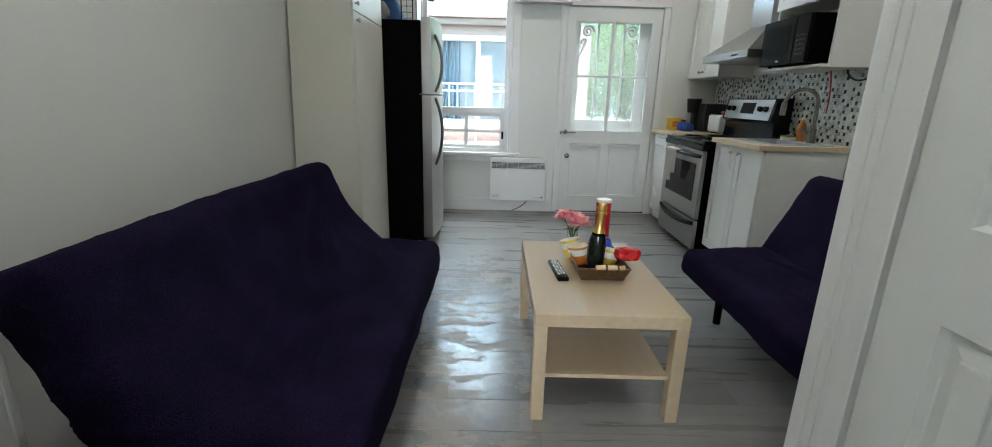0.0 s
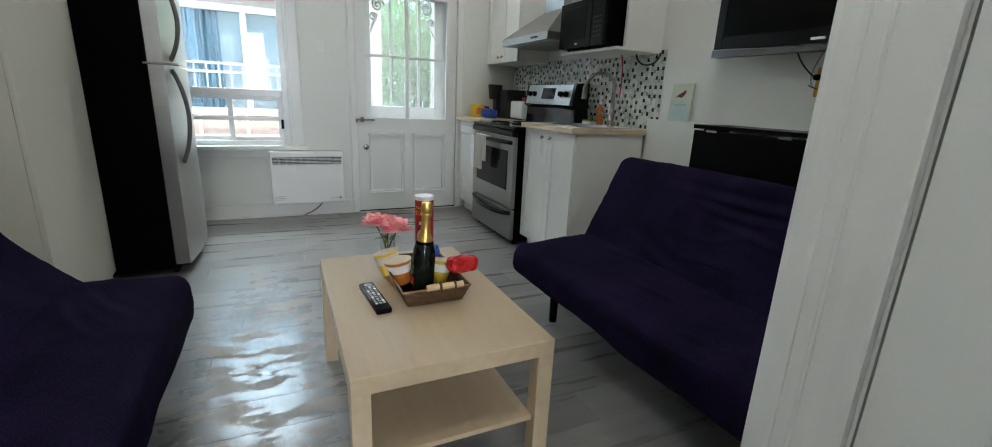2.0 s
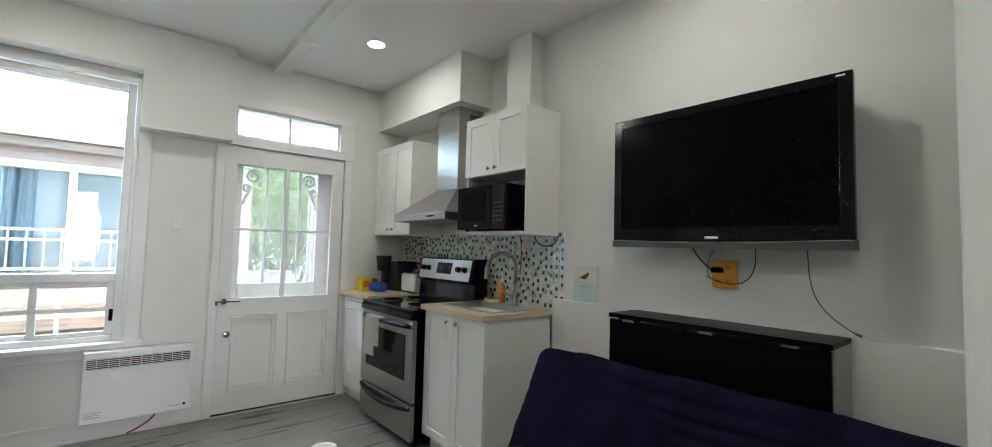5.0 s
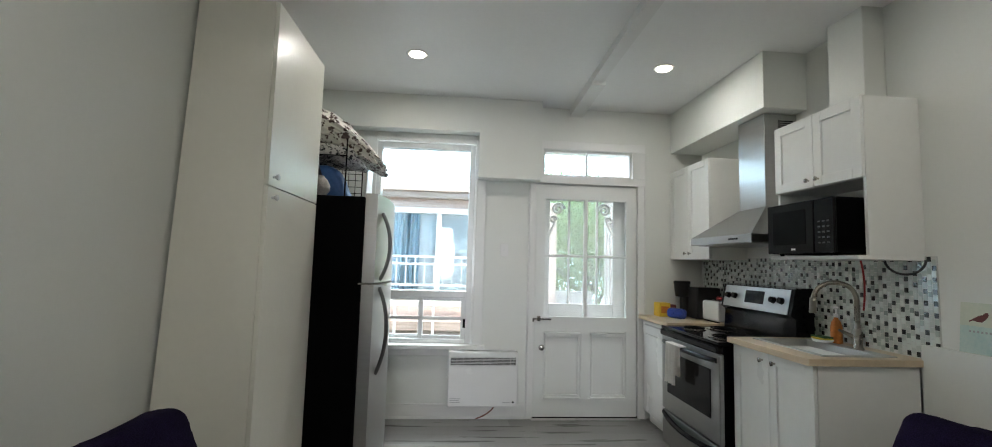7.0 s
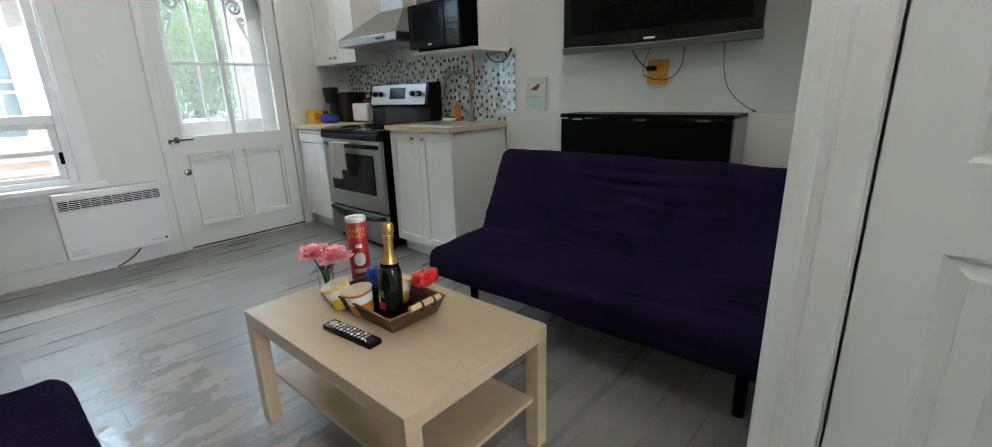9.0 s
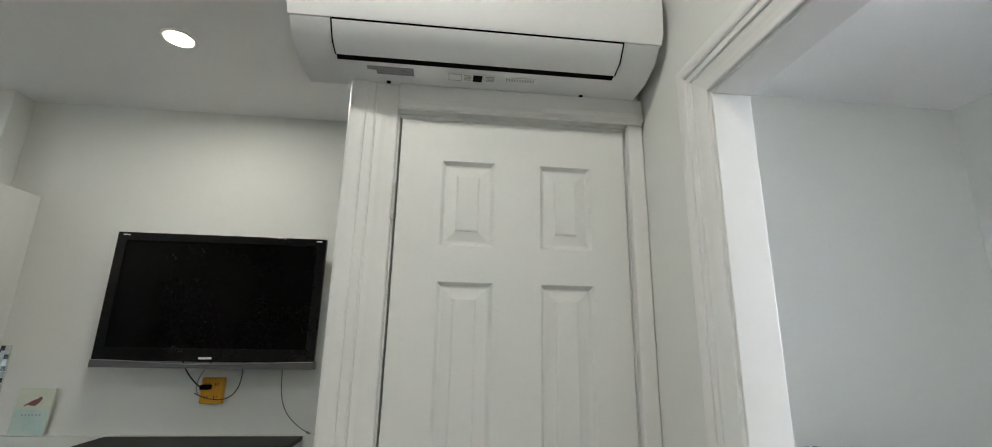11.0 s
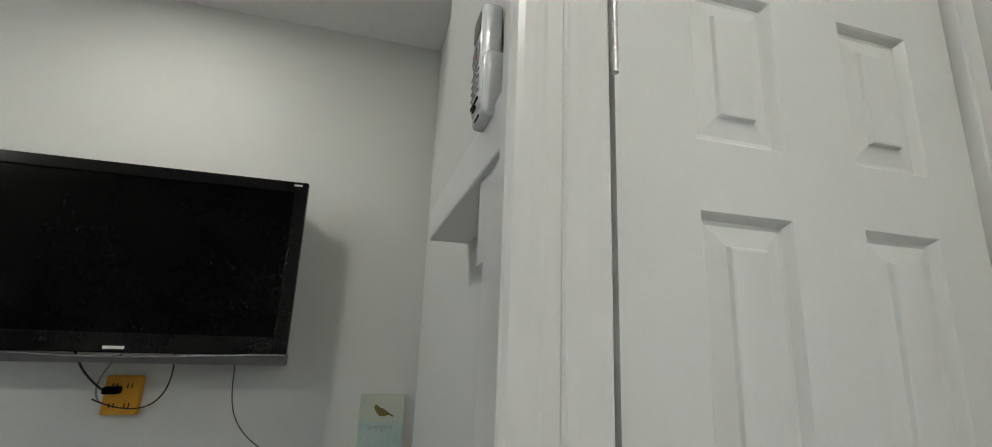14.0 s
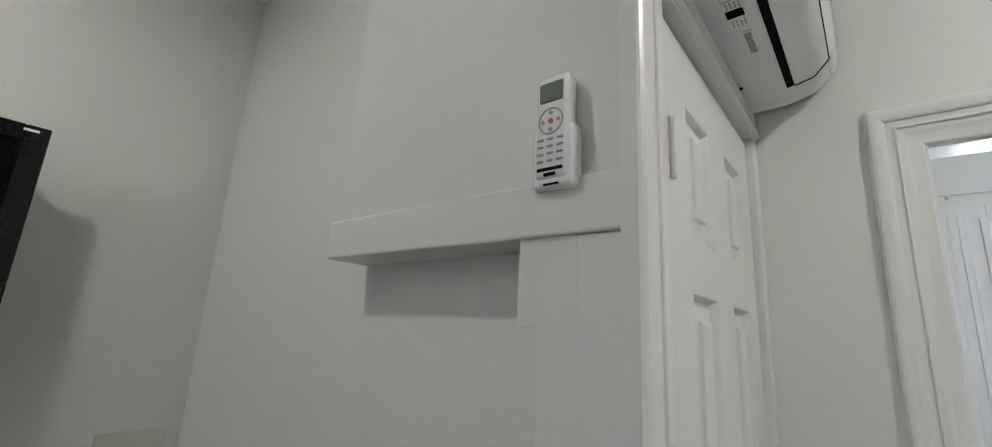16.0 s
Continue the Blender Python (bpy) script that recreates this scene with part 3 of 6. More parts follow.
def fridge():
    f = thing("refrigerator", -0.6, 4.1, 0.0, "black top-freezer refrigerator with stainless steel doors", "refrigerator")
    part("body", boxes([(-0.97, -0.285, 3.735, 4.475, 0.03, 1.755)], r=0.006), BLACKM, f)
    part("top_hinge_cover", boxes([(-0.36, -0.24, 4.38, 4.45, 1.755, 1.775)], r=0.004), BLACKM, f)

    def front(z0, z1):
        bm = bmesh.new()
        out = [(-0.278, 3.73), (-0.278, 4.48)] + [(-0.205 + 0.03 * math.sin(math.pi * k / 14), 4.48 - 0.75 * k / 14) for k in range(15)]
        return prism(bm, out, "z", z0, z1)
    for z0, z1, h0, h1 in ((0.06, 1.212, 0.66, 1.195), (1.226, 1.775, 1.24, 1.665)):
        d = part("door", front(z0, z1), STEEL, f, "brushed steel door", True)
        bow = bezier((-0.19, 3.84, h0), (-0.115, 3.84, h0 + (h1 - h0) * 0.30), (-0.115, 3.84, h0 + (h1 - h0) * 0.70), (-0.19, 3.84, h1))
        part("handle", tube(bmesh.new(), bow, 0.012, 12), DARKST, d, "dark bowed bar handle", True)
    part("centre_hinge", boxes([(-0.30, -0.13, 3.728, 3.80, 1.213, 1.225)], r=0.003), CHROME, f, "shiny centre hinge")
    part("toe_grille", boxes([(-0.30, -0.275, 3.75, 4.46, 0.0, 0.055)], r=0.003), BLACKM, f)


fridge()


def television():
    t = thing("television", 2.5, 1.87, 1.37, "large black flat television on the wall, switched off", "television")
    y0, y1, z0, z1, xf = 1.343, 2.403, 1.40, 2.05, 2.43
    part("housing", boxes([(xf + 0.012, 2.545, y0 + 0.03, y1 - 0.03, z0 + 0.03, z1 - 0.03)], r=0.02), BLACKM, t)
    part("bezel", boxes([(xf, xf + 0.03, y0, y0 + 0.048, z0, z1), (xf, xf + 0.03, y1 - 0.048, y1, z0, z1), (xf, xf + 0.03, y0 + 0.048, y1 - 0.048, z1 - 0.045, z1), (xf, xf + 0.03, y0 + 0.048, y1 - 0.048, z0, z0 + 0.065)], r=0.004), BLACKT, t)
    part("screen", boxes([(xf + 0.008, xf + 0.013, y0 + 0.046, y1 - 0.046, z0 + 0.062, z1 - 0.042)]), SCREEN, t)
    bm = bmesh.new()
    ys = [y0 + (y1 - y0) * k / 24 for k in range(25)]
    out = [(y, z0 + 0.004 - 0.016 * math.sin(math.pi * k / 24) ** 2) for k, y in enumerate(ys)]
    prism(bm, [(y0, z0 - 0.032)] + [(y1, z0 - 0.032)] + out[::-1], "x", xf - 0.006, xf + 0.05)
    part("speaker_strip", bm, GREYD, t, "dark grey curved speaker strip")
    bm = tube(bmesh.new(), [(xf - 0.006, y, z) for y, z in out], 0.0022, 6)
    part("silver_line", bm, STEEL, t, "thin silver edge", True)
    part("badge", boxes([(xf - 0.008, xf - 0.004, 1.84, 1.90, z0 + 0.012, z0 + 0.022)]), PLAST, t)
    # Small white bar near each top corner of the bezel.
    for y in (y0 + 0.022, y1 - 0.06):
        part("corner_mark", boxes([(xf - 0.003, xf, y, y + 0.03, z1 - 0.018, z1 - 0.012)]), PLAST, t)
    part("wall_bracket", boxes([(2.545, 2.60, 1.70, 2.05, 1.60, 1.85)], r=0.003), BLACKM, t)


television()


def folding_table():
    t = thing("drop_leaf_table", 2.44, 1.86, 0.0, "black-brown drop-leaf table folded against the wall", "table")
    part("tabletop", box(bmesh.new(), 2.300, 2.545, 1.385, 2.335, 1.012, 1.032, r=0.002), DARKW, t)
    part("drop_leaf", box(bmesh.new(), 2.302, 2.320, 1.392, 2.33, 0.30, 1.004, r=0.002), DARKW, t)
    for y in (1.42, 2.30):
        part("leg", box(bmesh.new(), 2.36, 2.50, y - 0.02, y + 0.02, 0.0, 1.012, r=0.002), DARKW, t)
    part("side_panel", box(bmesh.new(), 2.325, 2.545, 1.386, 1.40, 0.02, 1.012, r=0.002), GREYP, t, "grey end panel")
    for y in (1.52, 1.84, 2.22):
        part("hinge", boxes([(2.298, 2.304, y - 0.03, y + 0.03, 0.998, 1.008)], r=0.001), STEEL, t)


folding_table()


def air_conditioner():
    a = thing("air_conditioner", 0.93, 0.62, 2.2, "glossy white split air conditioner above the closet door", "air conditioner")
    y0, y1 = 0.172, 1.075
    prof = [(1.038, 2.49), (0.90, 2.49), (0.845, 2.478), (0.822, 2.44), (0.815, 2.36), (0.822, 2.285), (0.835, 2.262), (1.038, 2.262)]
    part("front_cover", prism(bmesh.new(), prof, "y", y0, y1), ACWHT, a, "", True)
    low = [(1.038, 2.260), (0.838, 2.260), (0.868, 2.226), (0.93, 2.208), (1.038, 2.206)]
    part("base", prism(bmesh.new(), low, "y", y0 + 0.004, y1 - 0.004), ACWHT, a, "", True)
    fl = [(0.834, 2.2585), (0.838, 2.252), (0.866, 2.2205), (0.905, 2.210), (0.908, 2.214), (0.870, 2.227), (0.842, 2.2590)]
    part("louvre", prism(bmesh.new(), fl, "y", y0 + 0.10, y1 - 0.10), ACWHT, a, "closed white air flap", True)
    # Black strips laid round the flap: the gap's shadow line as colour.
    part("louvre_shade_line", prism(bmesh.new(), [(0.903, 2.2135), (0.921, 2.2090), (0.921, 2.2065), (0.903, 2.2110)], "y", y0 + 0.10, y1 - 0.10), BLACKM, a, "black strip for the shadow line at the flap")
    part("louvre_shade_line", prism(bmesh.new(), [(0.8345, 2.2612), (0.8330, 2.2600), (0.8352, 2.2560), (0.8370, 2.2570)], "y", y0 + 0.10, y1 - 0.10), BLACKM, a)
    for y in (y0 + 0.097, y1 - 0.100):
        part("louvre_shade_line", prism(bmesh.new(), [(0.8325, 2.2590), (0.8365, 2.2510), (0.8650, 2.2190), (0.9050, 2.2085), (0.908, 2.214), (0.870, 2.227), (0.842, 2.2590)], "y", y, y + 0.003), BLACKM, a)
    part("rating_label", boxes([(0.940, 0.978, 0.575, 0.705, 2.2045, 2.2065)]), WHITEL, a, "white rating label")
    part("label_picture", boxes([(0.944, 0.974, 0.612, 0.636, 2.2035, 2.2045)], r=0.0003), BLACKM, a, "black printed picture")
    for k in range(4):
        part("label_print", boxes([(0.946 + 0.007 * k, 0.948 + 0.007 * k, 0.641, 0.660, 2.2035, 2.2045)]), GREYP, a)
        part("label_print", boxes([(0.946 + 0.007 * k, 0.948 + 0.007 * k, 0.580, 0.604 - 0.004 * (k % 2), 2.2035, 2.2045)]), GREYP, a)
    part("label_print", boxes([(0.944, 0.945, 0.666, 0.700, 2.2035, 2.2045), (0.973, 0.974, 0.666, 0.700, 2.2035, 2.2045), (0.945, 0.973, 0.666, 0.667, 2.2035, 2.2045), (0.945, 0.973, 0.699, 0.700, 2.2035, 2.2045)]), GREYP, a)
    for k in range(4):
        part("label_print", boxes([(0.940 + 0.009 * k, 0.944 + 0.009 * k, 0.79, 0.885 + 0.022 * (k < 2), 2.2045, 2.2075)]), GREYP, a)
    part("serial_label", boxes([(0.944, 0.962, 0.465, 0.555, 2.2045, 2.2065)]), WHITEL, a)
    for k in range(11):
        part("serial_bar", boxes([(0.947, 0.959, 0.475 + 0.007 * k, 0.4785 + 0.007 * k, 2.2035, 2.2045)]), GREYP, a)
    # Black discs on the surface, for the shade inside two screw holes.
    for y in (0.33, 0.86):
        part("screw_hole_shade", rod(bmesh.new(), (1.01, y, 2.204), (1.01, y, 2.2075), 0.006, n=12), BLACKM, a)


air_conditioner()


def downlight(x, y, energy):
    d = thing("downlight", x, y, H, "round recessed ceiling downlight, lit", "ceiling light", "recessed downlights")
    ring = lathe(bmesh.new(), x, y, H, [(0.052, -0.001), (0.062, -0.006), (0.075, -0.004), (0.078, 0.0005)], 36)
    part("trim_ring", ring, PLAST, d, "", True)
    part("diffuser", lathe(bmesh.new(), x, y, H, [(0.054, -0.0085), (0.054, -0.0065)], 36), LAMPW, d)
    lamp = bpy.data.lights.new("downlight_lamp", "AREA")
    lamp.shape, lamp.size, lamp.energy, lamp.color = "DISK", 0.10, energy, (1.0, 0.972, 0.93)
    ob = new("downlight_lamp", lamp)
    ob.matrix_world = look((x, y, H - 0.012), (x, y, 0))


for x, y in ((-0.04, 4.07), (1.77, 4.05), (1.85, 1.94), (0.0, 0.95)):
    downlight(x, y, 5.2 if y > 3 else 5.6 if x > 1 else 9.4)

# ---- kitchen ----


def shaker(bm, y0, y1, z0, z1, xf, frame_w=0.055):
    """A shaker door whose face lies at xf and looks towards -x."""
    box(bm, xf, xf + 0.018, y0, y0 + frame_w, z0, z1, r=0.0015)
    box(bm, xf, xf + 0.018, y1 - frame_w, y1, z0, z1, r=0.0015)
    box(bm, xf, xf + 0.018, y0 + frame_w, y1 - frame_w, z1 - frame_w, z1, r=0.0015)
    box(bm, xf, xf + 0.018, y0 + frame_w, y1 - frame_w, z0, z0 + frame_w, r=0.0015)
    box(bm, xf + 0.010, xf + 0.016, y0 + frame_w, y1 - frame_w, z0 + frame_w, z1 - frame_w)
    return bm


def knob_on(parent, xf, y, z):
    part("knob", lathe(bmesh.new(), xf, y, z, [(0.005, 0), (0.005, 0.012), (0.012, 0.016), (0.013, 0.023), (0.006, 0.027)], 16, Matrix.Rotation(radians(-90), 4, "Y")), CHROME, parent, "small metal knob", True)


def base_cabinet():
    c = thing("base_cabinet", 2.3, 3.28, 0.0, "white shaker sink cabinet with two doors", "cabinet")
    part("body", boxes([(2.020, 2.545, 2.965, 3.605, 0.10, 0.925)], r=0.001), CABW, c)
    part("toe_kick", boxes([(2.07, 2.085, 2.975, 3.605, 0.0, 0.10), (2.085, 2.55, 2.975, 2.99, 0.0, 0.10)]), CABW, c)
    for y0, y1, k in ((2.967, 3.283, 3.235), (3.287, 3.603, 3.335)):
        d = part("door", shaker(bmesh.new(), y0, y1, 0.105, 0.920, 2.0), CABW, c)
        knob_on(d, 2.0, k, 0.875)
    solid("worktop", boxes([(1.965, 2.10, 2.948, 3.615, 0.925, 0.958), (2.46, 2.598, 2.948, 3.615, 0.925, 0.958), (2.10, 2.46, 2.948, 3.02, 0.925, 0.958), (2.10, 2.46, 3.53, 3.615, 0.925, 0.958)], r=0.002), BUTCHER, "beech-effect worktop round the sink", "worktop")
    s = thing("sink", 2.28, 3.27, 0.78, "stainless steel inset kitchen sink", "sink")
    part("rim", boxes([(2.085, 2.11, 3.005, 3.545, 0.957, 0.963), (2.41, 2.475, 3.005, 3.545, 0.957, 0.963), (2.11, 2.41, 3.005, 3.035, 0.957, 0.963), (2.11, 2.41, 3.515, 3.545, 0.957, 0.963)], r=0.002), STEEL, s)
    part("bowl", boxes([(2.108, 2.114, 3.03, 3.52, 0.80, 0.958), (2.406, 2.412, 3.03, 3.52, 0.80, 0.958), (2.114, 2.406, 3.03, 3.036, 0.80, 0.958), (2.114, 2.406, 3.514, 3.52, 0.80, 0.958), (2.108, 2.412, 3.03, 3.52, 0.792, 0.80)]), STEEL, s)
    f = thing("kitchen_tap", 2.44, 3.19, 0.963, "brushed nickel gooseneck kitchen tap", "tap")
    part("base", lathe(bmesh.new(), 2.44, 3.19, 0.963, [(0.026, 0), (0.026, 0.008), (0.021, 0.014), (0.021, 0.095), (0.015, 0.11)], 24), TAPN, f, "", True)
    pts = [(2.44, 3.19, 1.06), (2.44, 3.19, 1.22)] + bezier((2.44, 3.19, 1.22), (2.44, 3.19, 1.345), (2.30, 3.30, 1.345), (2.29, 3.31, 1.22), 16)[1:]
    part("spout", tube(bmesh.new(), pts, 0.0125, 14), TAPN, f, "", True)
    part("spray_head", rod(bmesh.new(), (2.29, 3.31, 1.225), (2.287, 3.312, 1.14), 0.0165, 0.018, 18), TAPN, f, "", True)
    part("lever", rod(bmesh.new(), (2.44, 3.19, 1.02), (2.40, 3.27, 1.055), 0.014, 0.007, 12), TAPN, f, "", True)


base_cabinet()


def dishwasher():
    d = thing("dishwasher", 2.3, 4.72, 0.0, "narrow white dishwasher beside the back door", "dishwasher")
    part("body", boxes([(2.02, 2.58, 4.46, 4.985, 0.10, 0.895)], r=0.001), CABW, d)
    part("door", boxes([(2.0, 2.02, 4.462, 4.983, 0.10, 0.775)], r=0.003), PLAST, d)
    part("control_panel", boxes([(1.995, 2.02, 4.462, 4.983, 0.780, 0.890)], r=0.004), PLAST, d)
    part("panel_print", boxes([(1.993, 1.996, 4.55, 4.93, 0.852, 0.866)]), GREYP, d)
    part("toe_kick", boxes([(2.06, 2.075, 4.462, 4.983, 0.0, 0.10)]), CABW, d)
    solid("worktop", boxes([(1.968, 2.598, 4.44, 5.036, 0.900, 0.932)], r=0.002), BUTCHER, "short beech-effect worktop over the dishwasher", "worktop")


dishwasher()


def stove():
    s = thing("electric_stove", 2.25, 4.02, 0.0, "stainless steel and black electric coil stove", "stove")
    y0, y1 = 3.626, 4.428
    part("body", boxes([(1.955, 2.565, y0, y1, 0.03, 0.895)], r=0.004), BLACKM, s)
    part("cooktop", boxes([(1.915, 2.565, y0 - 0.002, y1 + 0.002, 0.895, 0.918)], r=0.008), BLACKG, s)
    part("front_lip", boxes([(1.905, 1.955, y0, y1, 0.845, 0.895)], r=0.012), BLACKG, s)
    door = part("oven_door", boxes([(1.922, 1.955, y0 + 0.002, y1 - 0.002, 0.295, 0.842)], r=0.006), STEELH, s, "steel oven door")
    part("window", boxes([(1.917, 1.924, y0 + 0.10, y1 - 0.10, 0.43, 0.735)], r=0.003), BLACKG, door, "dark oven glass")
    bow = bezier((1.925, y1 - 0.03, 0.800), (1.855, y1 - 0.16, 0.805), (1.855, y0 + 0.16, 0.805), (1.925, y0 + 0.03, 0.800), 20)
    part("handle", tube(bmesh.new(), bow, 0.016, 12), BLACKG, door, "black bowed handle", True)
    dr = part("drawer", boxes([(1.924, 1.955, y0 + 0.002, y1 - 0.002, 0.045, 0.282)], r=0.005), STEELH, s, "steel storage drawer")
    bow = bezier((1.93, y1 - 0.02, 0.262), (1.88, y1 - 0.2, 0.222), (1.88, y0 + 0.2, 0.222), (1.93, y0 + 0.02, 0.262), 20)
    part("handle", tube(bmesh.new(), bow, 0.018, 12), BLACKG, dr, "black bowed handle", True)
    bm = prism(bmesh.new(), [(2.43, 0.918), (2.44, 1.06), (2.405, 1.085), (2.44, 1.255), (2.56, 1.262), (2.56, 0.918)], "y", y0 + 0.012, y1 - 0.012)
    guard = part("backguard", bm, BLACKG, s, "black backguard")
    bm = prism(bmesh.new(), [(2.401, 1.090), (2.434, 1.248), (2.438, 1.247), (2.405, 1.089)], "y", y0 + 0.045, y1 - 0.045)
    part("control_panel", bm, STEELH, guard, "steel control panel")

    def on_panel(y, k, out=0.0):
        return Vector((2.403 + 0.033 * k - out, y, 1.09 + 0.157 * k))
    bm = bmesh.new()
    a, b = on_panel(4.09, 0.28), on_panel(4.09, 0.84)
    prism(bm, [(a.x - 0.003, a.z), (b.x - 0.003, b.z), (b.x + 0.002, b.z), (a.x + 0.002, a.z)], "y", 3.915, 4.125)
    part("clock_display", bm, BLACKG, guard)
    for y in (3.735, 3.815, 4.24, 4.32):
        c = on_panel(y, 0.52)
        part("knob", rod(bmesh.new(), c, c + Vector((-0.028, 0, 0.006)), 0.024, 0.019, 20), BLACKG, guard, "black knob", True)
    for x, y, r in ((2.08, 3.82, 0.095), (2.30, 3.82, 0.075), (2.08, 4.23, 0.075), (2.30, 4.23, 0.095)):
        el = part("burner", lathe(bmesh.new(), x, y, 0.918, [(r + 0.012, -0.001), (r + 0.012, 0.004), (r - 0.004, 0.003), (r - 0.01, 0.001)], 30), CHROME, s, "chrome drip bowl", True)
        pts = [(x + (0.02 + (r - 0.02) * k / 90) * math.cos(k * 0.21), y + (0.02 + (r - 0.02) * k / 90) * math.sin(k * 0.21), 0.929) for k in range(91)]
        part("coil", tube(bmesh.new(), pts, 0.0045, 6), BLACKM, el, "dark spiral coil", True)
    for y in (y0 + 0.05, y1 - 0.05):
        for x in (1.99, 2.52):
            part("foot", rod(bmesh.new(), (x, y, 0), (x, y, 0.035), 0.016, n=12), BLACKM, s)


stove()


def wall_cabinets():
    c = thing("wall_cabinet", 2.44, 3.27, 1.46, "white wall cabinet with shaker doors and microwave shelf", "cabinet")
    for name, row in (("side_panel", (2.30, 2.598, 2.955, 2.973, 1.456, 2.262)), ("side_panel", (2.30, 2.598, 3.567, 3.585, 1.456, 2.262)), ("top_panel", (2.30, 2.598, 2.973, 3.567, 2.244, 2.262)), ("shelf", (2.30, 2.585, 2.973, 3.567, 1.842, 1.860)), ("bottom_panel", (2.24, 2.598, 2.955, 3.585, 1.438, 1.456)), ("back_panel", (2.585, 2.598, 2.973, 3.567, 1.456, 2.244))):
        part(name, boxes([row], r=0.001), CABW, c)
    for y0, y1, k in ((2.957, 3.268, 3.235), (3.272, 3.583, 3.305)):
        d = part("door", shaker(bmesh.new(), y0, y1, 1.845, 2.260, 2.281), CABW, c)
        knob_on(d, 2.281, k, 1.885)
    c2 = thing("wall_cabinet", 2.44, 4.7, 1.44, "white two-door wall cabinet beside the range hood", "cabinet")
    part("body", boxes([(2.30, 2.598, 4.362, 5.03, 1.445, 2.262)], r=0.001), CABW, c2)
    for y0, y1, k in ((4.363, 4.694, 4.655), (4.698, 5.029, 4.735)):
        d = part("door", shaker(bmesh.new(), y0, y1, 1.447, 2.260, 2.281), CABW, c2)
        knob_on(d, 2.281, k, 1.495)


wall_cabinets()


def range_hood():
    h = thing("range_hood", 2.4, 3.97, 1.53, "stainless steel chimney range hood", "range hood")
    y0, y1, xf = 3.600, 4.352, 2.125
    part("rim", boxes([(xf, 2.596, y0, y1, 1.545, 1.600)], r=0.003), STEELH, h)
    bm = bmesh.new()
    lo = [bm.verts.new(p) for p in ((xf + 0.002, y0 + 0.002, 1.600), (2.596, y0 + 0.002, 1.600), (2.596, y1 - 0.002, 1.600), (xf + 0.002, y1 - 0.002, 1.600))]
    hi = [bm.verts.new(p) for p in ((2.36, 3.79, 1.80), (2.596, 3.79, 1.80), (2.596, 4.08, 1.80), (2.36, 4.08, 1.80))]
    for k in range(4):
        bm.faces.new((lo[k], lo[(k + 1) % 4], hi[(k + 1) % 4], hi[k]))
    bm.faces.new(lo[::-1])
    bm.faces.new(hi)
    part("canopy", bm, STEELH, h)
    part("chimney", boxes([(2.36, 2.596, 3.79, 4.08, 1.80, 2.445)], r=0.002), STEEL, h)
    part("filter", boxes([(xf + 0.04, 2.55, y0 + 0.05, y1 - 0.05, 1.540, 1.546)]), GREYP, h)
    for k in range(5):
        part("button", boxes([(xf - 0.003, xf, 3.74 + 0.022 * k, 3.754 + 0.022 * k, 1.566, 1.578)]), BLACKM, h)
    # No opening is cut: each slot's inner shade is a black bar.
    for k in range(4):
        part("vent_slot_shade", boxes([(2.46, 2.57, 3.7875, 3.791, 2.350 + 0.014 * k, 2.357 + 0.014 * k)]), BLACKM, h, "black bar for a shaded vent slot")


range_hood()


def microwave():
    m = thing("microwave", 2.38, 3.28, 1.457, "black countertop microwave on the open cabinet shelf", "microwave")
    x0, y0, y1, z0, z1 = 2.185, 3.03, 3.53, 1.468, 1.755
    part("body", boxes([(x0 + 0.02, 2.56, y0, y1, z0, z1)], r=0.006), BLACKM, m)
    part("door", boxes([(x0, x0 + 0.02, y0 + 0.135, y1, z0, z1)], r=0.005), BLACKG, m)
    part("window", boxes([(x0 - 0.002, x0 + 0.001, y0 + 0.19, y1 - 0.05, z0 + 0.05, z1 - 0.045)], r=0.001), SCREEN, m)
    pan = part("control_panel", boxes([(x0, x0 + 0.02, y0, y0 + 0.132, z0, z1)], r=0.005), BLACKG, m)
    for r in range(5):
        for k in range(3):
            part("button", boxes([(x0 - 0.0015, x0 + 0.001, y0 + 0.028 + 0.03 * k, y0 + 0.044 + 0.03 * k, z0 + 0.05 + 0.028 * r, z0 + 0.058 + 0.028 * r)]), KEYG, pan)
    part("badge", boxes([(x0 - 0.0025, x0, 3.30, 3.33, z0 + 0.018, z0 + 0.028)]), PLAST, m)
    for y in (y0 + 0.05, y1 - 0.05):
        for x in (2.24, 2.52):
            part("foot", rod(bmesh.new(), (x, y, 1.456), (x, y, 1.47), 0.012, n=10), BLACKM, m)


microwave()


